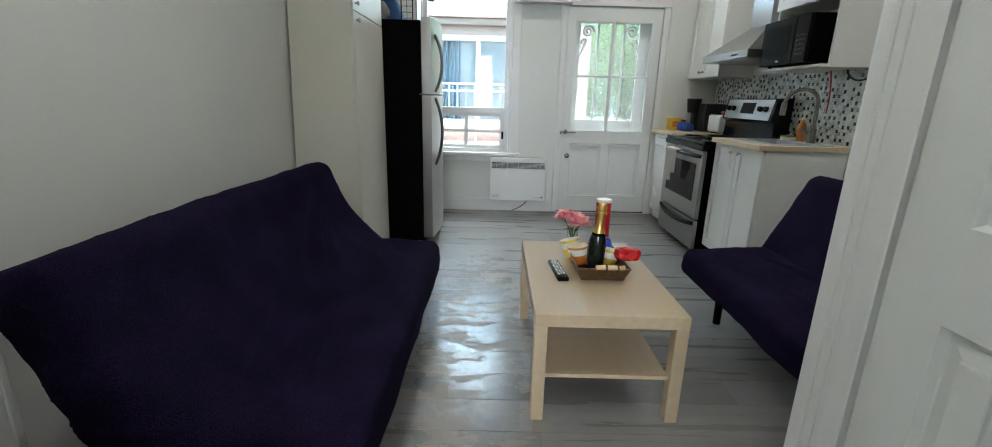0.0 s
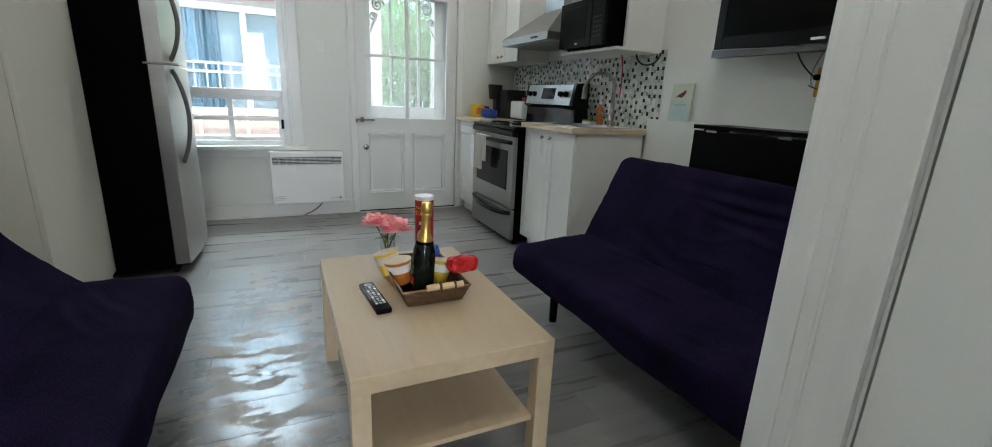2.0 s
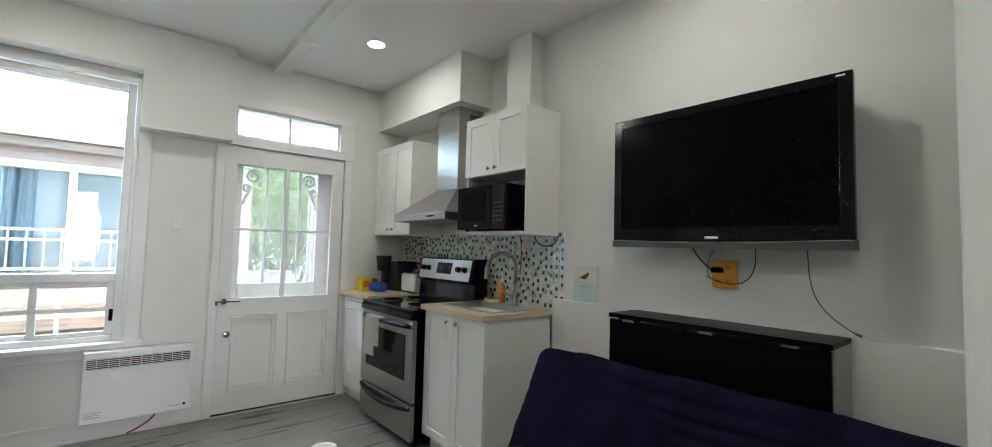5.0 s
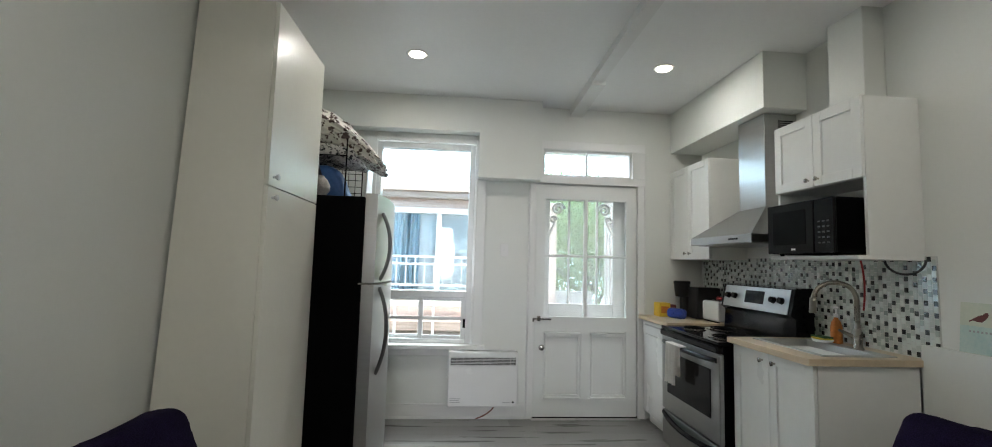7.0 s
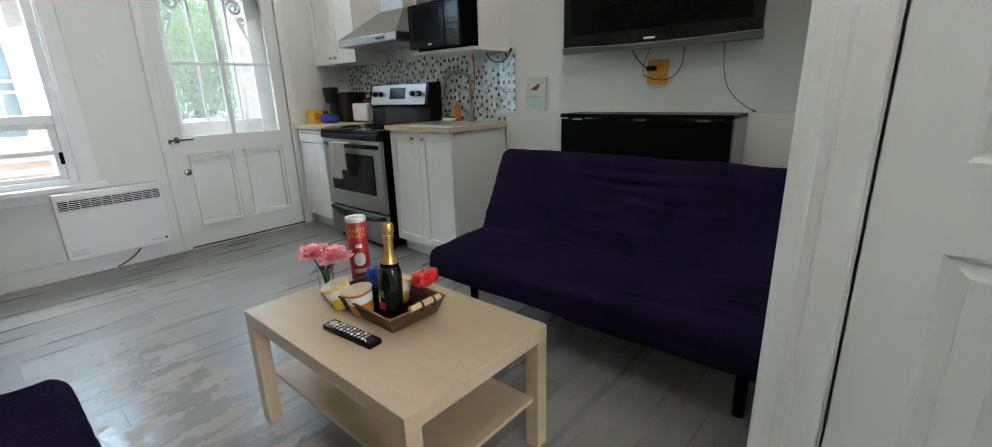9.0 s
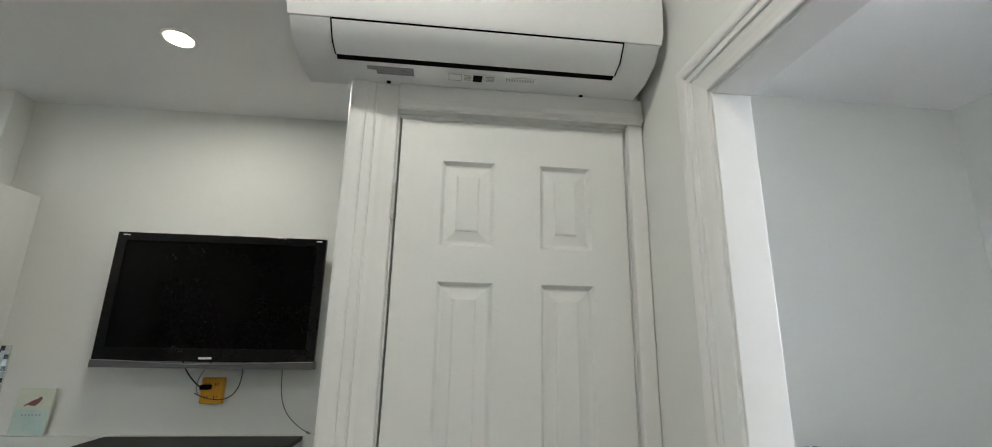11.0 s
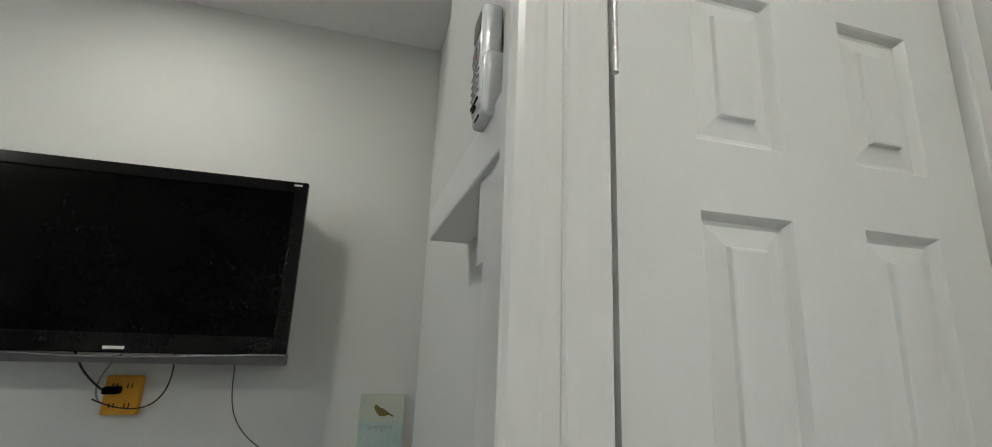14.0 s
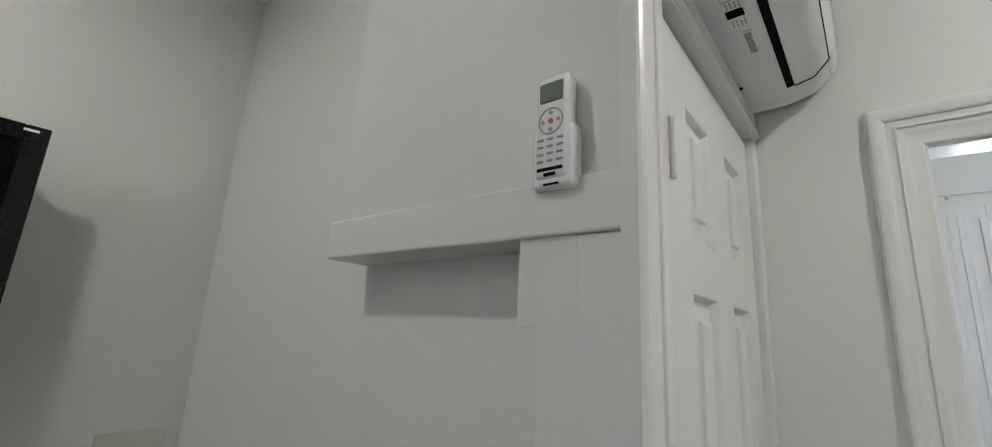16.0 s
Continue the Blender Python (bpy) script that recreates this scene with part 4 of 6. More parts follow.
def heater():
    h = thing("convector_heater", 0.55, 4.95, 0.135, "white wall-mounted electric convector heater", "heater")
    x0, x1, z0, z1, yf = 0.247, 0.850, 0.135, 0.600, 4.900
    part("case", boxes([(x0, x1, yf, 5.01, z0, z1)], r=0.010), PLAST, h)
    # Flat black plate on the case; the outlet's inner shade is its colour.
    part("grille_shade_plate", boxes([(x0 + 0.02, x1 - 0.02, yf - 0.002, yf + 0.002, z1 - 0.115, z1 - 0.045)]), BLACKM, h, "black plate for the shaded air outlet")
    for k in range(6):
        part("slat", boxes([(x0 + 0.02, x1 - 0.02, yf - 0.006, yf, z1 - 0.113 + 0.0125 * k, z1 - 0.1085 + 0.0125 * k)]), PLAST, h)
    for k in range(9):
        x = x0 + 0.07 + 0.058 * k
        part("grille_bar", boxes([(x, x + 0.003, yf - 0.007, yf, z1 - 0.115, z1 - 0.045)]), PLAST, h)
    part("rating_print", boxes([(x0 + 0.02, x0 + 0.11, yf - 0.001, yf, z0 + 0.04, z0 + 0.044), (x0 + 0.02, x0 + 0.10, yf - 0.001, yf, z0 + 0.055, z0 + 0.059), (x0 + 0.02, x0 + 0.11, yf - 0.001, yf, z0 + 0.07, z0 + 0.074)]), GREYP, h)
    part("badge", boxes([(x1 - 0.13, x1 - 0.06, yf - 0.001, yf, z0 + 0.04, z0 + 0.044)]), GREYP, h)
    part("thermostat_knob", rod(bmesh.new(), (x1 - 0.04, yf, z0 + 0.045), (x1 - 0.04, yf - 0.008, z0 + 0.045), 0.008, n=14), BLACKM, h)
    part("wall_mount", boxes([(x0 + 0.1, x1 - 0.1, 5.01, 5.04, z0 + 0.1, z1 - 0.1)]), GREYP, h)
    part("power_cord", tube(bmesh.new(), bezier((0.66, 4.96, 0.14), (0.64, 4.97, 0.08), (0.56, 4.99, 0.03), (0.50, 4.995, 0.012)), 0.006, 8), material("brown_cord", (0.20, 0.07, 0.045), 0.5, scale=20), h, "brown power cord", True)


heater()

# ---- small things of the living area ----
WICKER = material("brown_wicker", (0.20, 0.115, 0.055), 0.6, var=0.45, scale=40, fine=160, bump=0.6, stretch=(1, 1, 3))
GREENG = material("dark_bottle_glass", (0.008, 0.012, 0.008), 0.08, var=0.2, scale=6, bump=0.0, rvar=0.03)
GOLD = material("gold_foil", (0.62, 0.40, 0.12), 0.34, 0.7, var=0.3, scale=40, fine=120, bump=0.5)
REDF = material("red_foil", (0.50, 0.022, 0.022), 0.28, var=0.25, scale=30, fine=90, bump=0.2)
REDP = material("red_print", (0.40, 0.020, 0.022), 0.35, var=0.2, scale=20, fine=90)
YELP = material("yellow_print", (0.80, 0.54, 0.05), 0.45, var=0.15, scale=20)
ORNP = material("orange_print", (0.62, 0.20, 0.03), 0.4, var=0.25, scale=30)
BLUEP = material("blue_print", (0.03, 0.07, 0.38), 0.3, var=0.5, scale=30, fine=90, bump=0.2)
FOILL = material("paper_foil_lid", (0.64, 0.54, 0.38), 0.35, var=0.25, scale=30, fine=90, bump=0.3)
WHITEC = material("white_card", (0.78, 0.77, 0.72), 0.6, var=0.05, scale=20)
PINK = material("pink_petal", (0.82, 0.16, 0.24), 0.6, var=0.3, scale=26, fine=60, bump=0.2, alt=(0.88, 0.58, 0.50))
LEAFG = material("leaf_green", (0.06, 0.14, 0.04), 0.55, var=0.4, scale=14, fine=80, bump=0.2)
VASEG = clear("vase_glass", (0.97, 0.99, 0.98))
CORKW = material("pale_turned_wood", (0.62, 0.44, 0.25), 0.5, var=0.2, scale=20, fine=120, bump=0.1)
LEATH = material("brown_strap", (0.09, 0.045, 0.02), 0.6, var=0.3, scale=30)
SAGE = material("pale_green_print", (0.60, 0.62, 0.52), 0.6, var=0.12, scale=8, fine=80, alt=(0.54, 0.60, 0.50))
TEALP = material("pale_teal_print", (0.55, 0.64, 0.58), 0.6, var=0.12, scale=9, fine=80, alt=(0.40, 0.56, 0.54))
MAROON = material("maroon_print", (0.13, 0.025, 0.025), 0.6, var=0.3, scale=40)
OLIVE = material("olive_print", (0.16, 0.13, 0.02), 0.6, var=0.4, scale=60)
YELLOWB = material("yellow_outlet_box", (0.70, 0.33, 0.02), 0.5, var=0.15, scale=20, fine=120, bump=0.1)
CORD = material("black_cord", (0.012, 0.012, 0.012), 0.5, scale=20, bump=0.0)
CORDM = material("dark_grey_cord", (0.09, 0.09, 0.09), 0.5, scale=20, bump=0.0)
APPL = material("charcoal_plastic", (0.022, 0.021, 0.021), 0.4, var=0.2, scale=12, fine=120, bump=0.05, spec=0.3)
CORDW = material("grey_cord", (0.30, 0.29, 0.28), 0.5, scale=20, bump=0.0)
T = 0.45


def words(name, text, size, m, mat, parent, depth=0.0006):
    """Raised lettering as a mesh; m places the line's centre, x along the text."""
    cu = bpy.data.curves.new(name, "FONT")
    cu.body, cu.size, cu.align_x, cu.align_y, cu.extrude = text, size, "CENTER", "CENTER", depth
    ob = bpy.data.objects.new(name, cu)
    scene.collection.objects.link(ob)
    bpy.context.view_layer.update()
    me = bpy.data.meshes.new_from_object(ob.evaluated_get(bpy.context.evaluated_depsgraph_get()))
    bpy.data.objects.remove(ob)
    me.transform(m)
    me.materials.clear()
    me.materials.append(mat)
    o = new(name, me)
    o.parent = parent
    if parent.type == "EMPTY":
        o.matrix_parent_inverse = Matrix.Translation(-parent.location)
    return o


def basket():
    b = thing("gift_basket", 0.785, 2.05, T, "brown woven snack basket on the coffee table", "basket")
    x0, x1, y0, y1 = 0.690, 0.872, 1.895, 2.215
    bm = bmesh.new()
    n = 0.022
    lo = [(x0, y0), (x1, y0), (x1, y1), (x0, y1)]
    hi = [(x0 - n, y0 - n), (x1 + n, y0 - n), (x1 + n, y1 + n), (x0 - n, y1 + n)]
    levels = 7
    rings = []
    for k in range(levels + 1):
        f = k / levels
        out = 0.002 * (k % 2)
        rings.append([bm.verts.new((a[0] + (c[0] - a[0]) * f + (out if a[0] > 0.78 else -out), a[1] + (c[1] - a[1]) * f + (out if a[1] > 2 else -out), T + 0.002 + 0.058 * f)) for a, c in zip(lo, hi)])
    for a, c in zip(rings, rings[1:]):
        for k in range(4):
            bm.faces.new((a[k], a[(k + 1) % 4], c[(k + 1) % 4], c[k]))
    bm.faces.new(rings[0][::-1])
    bmesh.ops.solidify(bm, geom=bm.faces[:], thickness=0.004)
    part("woven_tray", bm, WICKER, b)
    rim = [(hi[k][0], hi[k][1], T + 0.061) for k in (0, 1, 2, 3, 0)]
    for a, c in zip(rim, rim[1:]):
        part("rim", rod(bmesh.new(), a, c, 0.004, n=8), WICKER, b, "", True)
    for a, c in ((0.745, 0.785), (0.795, 0.835), (0.843, 0.868)):
        part("handle_bead", rod(bmesh.new(), (a, 1.872, T + 0.068), (c, 1.872, T + 0.070), 0.0105, n=14), CORKW, b, "pale turned wood", True)
    for x in (0.790, 0.839):
        part("strap", tube(bmesh.new(), [(x, 1.872 + 0.013 * math.cos(k * 0.7), T + 0.064 + 0.016 * math.sin(k * 0.7)) for k in range(10)], 0.004, 6), LEATH, b, "", True)


basket()


def bottle():
    b = thing("sparkling_wine_bottle", 0.765, 2.0, T + 0.006, "dark sparkling wine bottle with gold foil neck", "bottle")
    tilt = Matrix.Rotation(radians(3), 4, "Y")
    part("glass_body", lathe(bmesh.new(), 0.765, 2.0, T + 0.006, [(0.030, 0), (0.0385, 0.004), (0.0395, 0.012), (0.0395, 0.125), (0.037, 0.150), (0.028, 0.180), (0.0185, 0.205), (0.015, 0.225), (0.014, 0.24)], 32, tilt), GREENG, b, "", True)
    part("neck_foil", lathe(bmesh.new(), 0.765, 2.0, T + 0.006, [(0.0275, 0.1825), (0.0192, 0.2055), (0.0157, 0.226), (0.0150, 0.262), (0.0178, 0.268), (0.0182, 0.276), (0.0165, 0.279), (0.0190, 0.286), (0.0200, 0.300), (0.0165, 0.314), (0.006, 0.318)], 28, tilt), GOLD, b, "crinkled gold foil", True)
    ring = part("neck_band", lathe(bmesh.new(), 0.765, 2.0, T + 0.006, [(0.0305, 0.172), (0.0300, 0.176), (0.0282, 0.1828), (0.0270, 0.183)], 28, tilt), BLACKM, b, "", True)
    for z, c, a0, a1 in ((0.045, REDP, 2.9, 3.6), (0.065, YELP, 2.5, 3.1), (0.085, LEAFG, 2.9, 3.5)):
        bm = bmesh.new()
        cols = [[bm.verts.new(Vector((0.765, 2.0, T + 0.006)) + tilt @ Vector((0.0400 * math.cos(a0 + (a1 - a0) * k / 6), 0.0400 * math.sin(a0 + (a1 - a0) * k / 6), z + dz))) for dz in (-0.014, 0.012)] for k in range(7)]
        for p, q in zip(cols, cols[1:]):
            bm.faces.new((p[0], q[0], q[1], p[1]))
        part("label_print", bm, c, b)


bottle()


def snack_can():
    c = thing("snack_can", 0.865, 2.325, T, "tall red cardboard snack can with a clear lid", "can")
    cx, cy = 0.865, 2.325
    part("tube", lathe(bmesh.new(), cx, cy, T, [(0.0365, 0), (0.038, 0.002), (0.038, 0.262), (0.0365, 0.264)], 32), REDP, c, "", True)
    part("lid", lathe(bmesh.new(), cx, cy, T, [(0.0395, 0.258), (0.0395, 0.272), (0.0375, 0.274), (0.034, 0.270), (0.004, 0.270)], 32), PLAST, c, "translucent white lid", True)
    v = Vector((-0.50, -0.87, 0)).normalized()
    turn = math.atan2(v.y, v.x)
    for text, z, size in (("PARTY", 0.226, 0.022), ("STACK", 0.205, 0.022)):
        o = words("lettering", text, size, Matrix.Identity(4), YELP, c)
        for vert in o.data.vertices:
            q, r = turn + vert.co.x / 0.0385, 0.0385 + vert.co.z
            vert.co = (cx + r * math.cos(q), cy + r * math.sin(q), T + z + vert.co.y)
    part("printed_bar", prism(bmesh.new(), [(cx + r * math.cos(turn + q * 0.08), cy + r * math.sin(turn + q * 0.08)) for r, way in ((0.0377, 1), (0.0386, -1)) for q in range(-4 * way, 5 * way, way)], "z", T + 0.158, T + 0.172), WHITEC, c)
    bm = bmesh.new()
    cols = [[bm.verts.new((cx + 0.0385 * math.cos(a), cy + 0.0385 * math.sin(a), T + z)) for z in (0.112 - d, 0.112 + d)] for a, d in ((math.atan2(v.y, v.x) + q * 0.115, 0.027 * math.sqrt(max(0.03, 1 - (q / 5.2) ** 2))) for q in range(-5, 6))]
    for p, q in zip(cols, cols[1:]):
        bm.faces.new((p[0], q[0], q[1], p[1]))
    part("oval_print", bm, WHITEC, c, "white oval")
    bm = bmesh.new()
    cols = [[bm.verts.new((cx + 0.0385 * math.cos(a), cy + 0.0385 * math.sin(a), T + z)) for z in (0.058, 0.074)] for a in (math.atan2(v.y, v.x) + q * 0.11 for q in range(-6, 7))]
    for p, q in zip(cols, cols[1:]):
        bm.faces.new((p[0], q[0], q[1], p[1]))
    part("name_bar", bm, FOILL, c)


snack_can()


def noodle_cup(x, y, lean_x, lean_y, wrap, label, r=0.047, h=0.085, z=0.010):
    c = thing("snack_cup", x, y, T + z, label, "snack cup", "snack cups in the basket")
    tilt = Matrix.Rotation(radians(lean_x), 4, "X") @ Matrix.Rotation(radians(lean_y), 4, "Y")
    part("cup", lathe(bmesh.new(), x, y, T + z, [(r * 0.72, 0), (r * 0.74, 0.002), (r * 0.86, h * 0.5), (r, h - 0.004), (r * 1.05, h - 0.003), (r * 1.05, h)], 30, tilt), wrap, c, "", True)
    part("band", lathe(bmesh.new(), x, y, T + z, [(r * 0.885, h * 0.52), (r * 0.89, h * 0.53), (r * 0.985, h * 0.86), (r * 0.97, h * 0.87)], 30, tilt), WHITEC, c, "white band", True)
    part("lid", lathe(bmesh.new(), x, y, T + z, [(r * 1.06, h), (r * 1.06, h + 0.002), (r * 0.8, h + 0.004), (0.004, h + 0.003)], 30, tilt), FOILL, c, "foil lid", True)


noodle_cup(0.700, 2.185, -10, -14, YELP, "yellow noodle cup leaning in the basket")
noodle_cup(0.712, 2.085, -4, -8, ORNP, "orange and white noodle cup in the basket")
noodle_cup(0.838, 2.055, -6, 10, YELP, "paper snack cup with a printed foil lid", 0.044, 0.080)


def snack_bag(name, x, y, z, sx, sy, sz, mat, label, rz):
    bm = soft_box(-sx / 2, sx / 2, -sy / 2, sy / 2, -sz / 2, sz / 2, min(sx, sy, sz) * 0.35, 14, min(sx, sy, sz) * 0.09, 45, None, x * 9)
    bm.transform(Matrix.Translation((x, y, z)) @ Matrix.Rotation(radians(rz), 4, "Z") @ Matrix.Rotation(radians(8), 4, "Y"))
    return solid(name, bm, mat, label, "snack packet", smooth=True)


snack_bag("snack_packet", 0.908, 1.985, T + 0.095, 0.118, 0.050, 0.056, REDF, "shiny red snack packet hanging over the basket edge", 18)
snack_bag("snack_packet", 0.835, 2.165, T + 0.075, 0.080, 0.065, 0.085, BLUEP, "shiny blue snack packet standing in the basket", -15)


def flower_vase():
    v = thing("flower_vase", 0.712, 2.315, T, "small clear glass vase with pink artificial flowers", "vase")
    x, y = 0.712, 2.315
    part("glass", lathe(bmesh.new(), x, y, T, [(0.024, 0), (0.026, 0.003), (0.026, 0.012), (0.028, 0.10), (0.031, 0.118), (0.029, 0.118), (0.026, 0.10), (0.023, 0.014), (0.004, 0.012)], 24), VASEG, v, "clear glass", True)
    rng = random.Random(2)
    heads = (((-0.050, -0.02, 0.178), 0.058), ((0.030, -0.035, 0.150), 0.066), ((0.010, 0.030, 0.160), 0.052))
    for (hx, hy, hz), size in heads:
        tip = Vector((x + hx, y + hy, T + hz))
        part("stem", tube(bmesh.new(), bezier((x + hx * 0.1, y + hy * 0.1, T + 0.014), (x, y, T + 0.10), (x + hx * 0.6, y + hy * 0.6, T + hz - 0.05), tip, 8), 0.0025, 6), LEAFG, v, "green stem", True)
        bm = bmesh.new()
        for ring, (count, tilt, length) in enumerate(((8, 78, 1.0), (7, 52, 0.95), (6, 28, 0.8), (4, 10, 0.6))):
            for k in range(count):
                m = Matrix.Translation(tip) @ Matrix.Rotation(math.tau * (k + ring * 0.4) / count + rng.uniform(-0.2, 0.2), 4, "Z") @ Matrix.Rotation(radians(tilt + rng.uniform(-10, 10)), 4, "Y")
                cols = []
                for i in range(5):
                    f = i / 4
                    w = size * 0.42 * math.sin(math.pi * (0.12 + 0.80 * f))
                    cols.append([bm.verts.new(m @ Vector((0.15 * size * f * f * (1 - j * j * 0.5) + 0.004 * j * j, w * j, size * length * f))) for j in (-1, 0, 1)])
                for p, q in zip(cols, cols[1:]):
                    bm.faces.new((p[0], p[1], q[1], q[0]))
                    bm.faces.new((p[1], p[2], q[2], q[1]))
        part("blossom", bm, PINK, v, "layered pink petals", True)
    for k in range(4):
        a = 1.3 * k + 0.4
        bm = bmesh.new()
        cols = [[bm.verts.new((x + math.cos(a) * (0.01 + 0.045 * f) + math.cos(a + 1.57) * w, y + math.sin(a) * (0.01 + 0.045 * f) + math.sin(a + 1.57) * w, T + 0.10 + 0.05 * f - 0.05 * f * f)) for w in (-0.012 * math.sin(math.pi * (0.1 + 0.85 * f)), 0.012 * math.sin(math.pi * (0.1 + 0.85 * f)))] for f in (0, 0.25, 0.5, 0.75, 1)]
        for p, q in zip(cols, cols[1:]):
            bm.faces.new((p[0], p[1], q[1], q[0]))
        part("leaf", bm, LEAFG, v, "", True)


flower_vase()


def tv_remote():
    r = thing("remote_control", 0.60, 1.98, T, "black television remote on the coffee table", "remote control")
    turn = Matrix.Translation((0.60, 1.985, T)) @ Matrix.Rotation(radians(5), 4, "Z")

    def put(name, bm, mat, label=""):
        bm.transform(turn)
        return part(name, bm, mat, r, label, True)
    put("case", box(bmesh.new(), -0.025, 0.025, -0.115, 0.115, 0.0, 0.020, r=0.006, seg=3), BLACKG)
    for row in range(9):
        for k in range(3):
            put("button", box(bmesh.new(), -0.017 + 0.0125 * k, -0.008 + 0.0125 * k, -0.075 + 0.017 * row, -0.066 + 0.017 * row, 0.0195, 0.0225, r=0.001), GREYP if (row + k) % 3 else PLAST)
    put("centre_pad", lathe(bmesh.new(), 0, 0.088, 0.0195, [(0.014, 0), (0.014, 0.002), (0.006, 0.003)], 20), GREYP)


tv_remote()


def bird_card(y0, y1, mat_bird, text, flip):
    c = thing("bird_card", 2.575, (y0 + y1) / 2, 1.03, "pale green art card with a small bird, leaning on the ledge", "art card", "bird cards on the ledge")
    lean = Matrix.Translation((2.562, 0, 1.031)) @ Matrix.Rotation(radians(5), 4, "Y")

    def put(name, bm, mat, label=""):
        bm.transform(lean)
        return part(name, bm, mat, c, label)
    put("board", box(bmesh.new(), 0.0, 0.012, y0, y1, 0.0, 0.222, r=0.001), SAGE)
    put("painted_field", box(bmesh.new(), -0.0006, 0.0, y0 + 0.001, y1 - 0.001, 0.002, 0.120), TEALP, "pale blue-green painted lower field")
    yc = (y0 + y1) / 2
    out = [(-0.030, -0.006), (-0.012, -0.010), (0.008, -0.010), (0.024, 0.002), (0.034, 0.016), (0.030, 0.024), (0.020, 0.024), (0.010, 0.016), (-0.006, 0.012), (-0.022, 0.004), (-0.046, -0.008), (-0.046, -0.013)]
    put("bird", prism(bmesh.new(), [(yc - flip * a * 0.95, 0.152 + b * 1.25) for a, b in out], "x", -0.0010, 0.0), mat_bird, "small painted bird")
    if text:
        o = words("lettering", text, 0.030, lean @ Matrix.Translation((-0.0012, yc, 0.100)) @ Matrix(((0, 0, -1, 0), (-1, 0, 0, 0), (0, 1, 0, 0), (0, 0, 0, 1))), GREYP, c, 0.0003)
    else:
        for k in range(6):
            put("letter_bar", box(bmesh.new(), -0.0014, 0.0, yc - 0.045 + 0.016 * k, yc - 0.037 + 0.016 * k, 0.092, 0.101), GREYP)


bird_card(2.632, 2.795, MAROON, "", 1)
bird_card(0.895, 1.068, OLIVE, "imagine", -1)


def ac_remote():
    r = thing("air_conditioner_remote", 1.133, 0.95, 1.795, "white air conditioner remote in a wall holder", "remote control")
    xc, y = 1.135, 0.936
    part("holder", box(bmesh.new(), xc - 0.034, xc + 0.034, y, y + 0.030, 1.793, 1.885, r=0.008, seg=3), ACWHT, r, "", True)
    case = part("case", box(bmesh.new(), xc - 0.026, xc + 0.026, y + 0.004, y + 0.034, 1.805, 1.962, r=0.008, seg=3), ACWHT, r, "", True)
    part("display", box(bmesh.new(), xc - 0.019, xc + 0.019, y + 0.033, y + 0.0355, 1.918, 1.948, r=0.002), material("grey_display", (0.17, 0.20, 0.16), 0.5, scale=9, spec=0.1, bump=0.0), case, "grey liquid crystal display")
    ring = [(xc + 0.019 * math.cos(k * math.tau / 24), y + 0.0345, 1.889 + 0.019 * math.sin(k * math.tau / 24)) for k in range(25)]
    part("dial_ring", tube(bmesh.new(), ring, 0.0012, 6), GREYP, case)
    part("power_button", rod(bmesh.new(), (xc, y + 0.033, 1.889), (xc, y + 0.0352, 1.889), 0.0040, n=14), ORNP, case, "orange power mark")
    for k in range(4):
        a = k * math.pi / 2
        part("button", rod(bmesh.new(), (xc + 0.0125 * math.cos(a), y + 0.033, 1.889 + 0.0125 * math.sin(a)), (xc + 0.0125 * math.cos(a), y + 0.036, 1.889 + 0.0125 * math.sin(a)), 0.0028, n=10), GREYP, case)
    for row in range(4):
        for k in (-1, 0, 1):
            part("button", box(bmesh.new(), xc + k * 0.0155 - 0.005, xc + k * 0.0155 + 0.005, y + 0.033, y + 0.0358, 1.829 + row * 0.0105, 1.8325 + row * 0.0105, r=0.0008), GREYP, case)
    for k, w in ((0.8185, 0.040), (0.8110, 0.018)):
        part("name_bar", box(bmesh.new(), xc - w / 2, xc + w / 2, y + 0.033, y + 0.0352, 1.0 + k - 0.0022, 1.0 + k + 0.0022), BLACKM, case)
    # Black bar on the holder's face, for the shade in its slot.
    part("holder_slot_shade", box(bmesh.new(), xc - 0.012, xc + 0.012, y + 0.0285, y + 0.0305, 1.797, 1.800), BLACKM, r)


ac_remote()


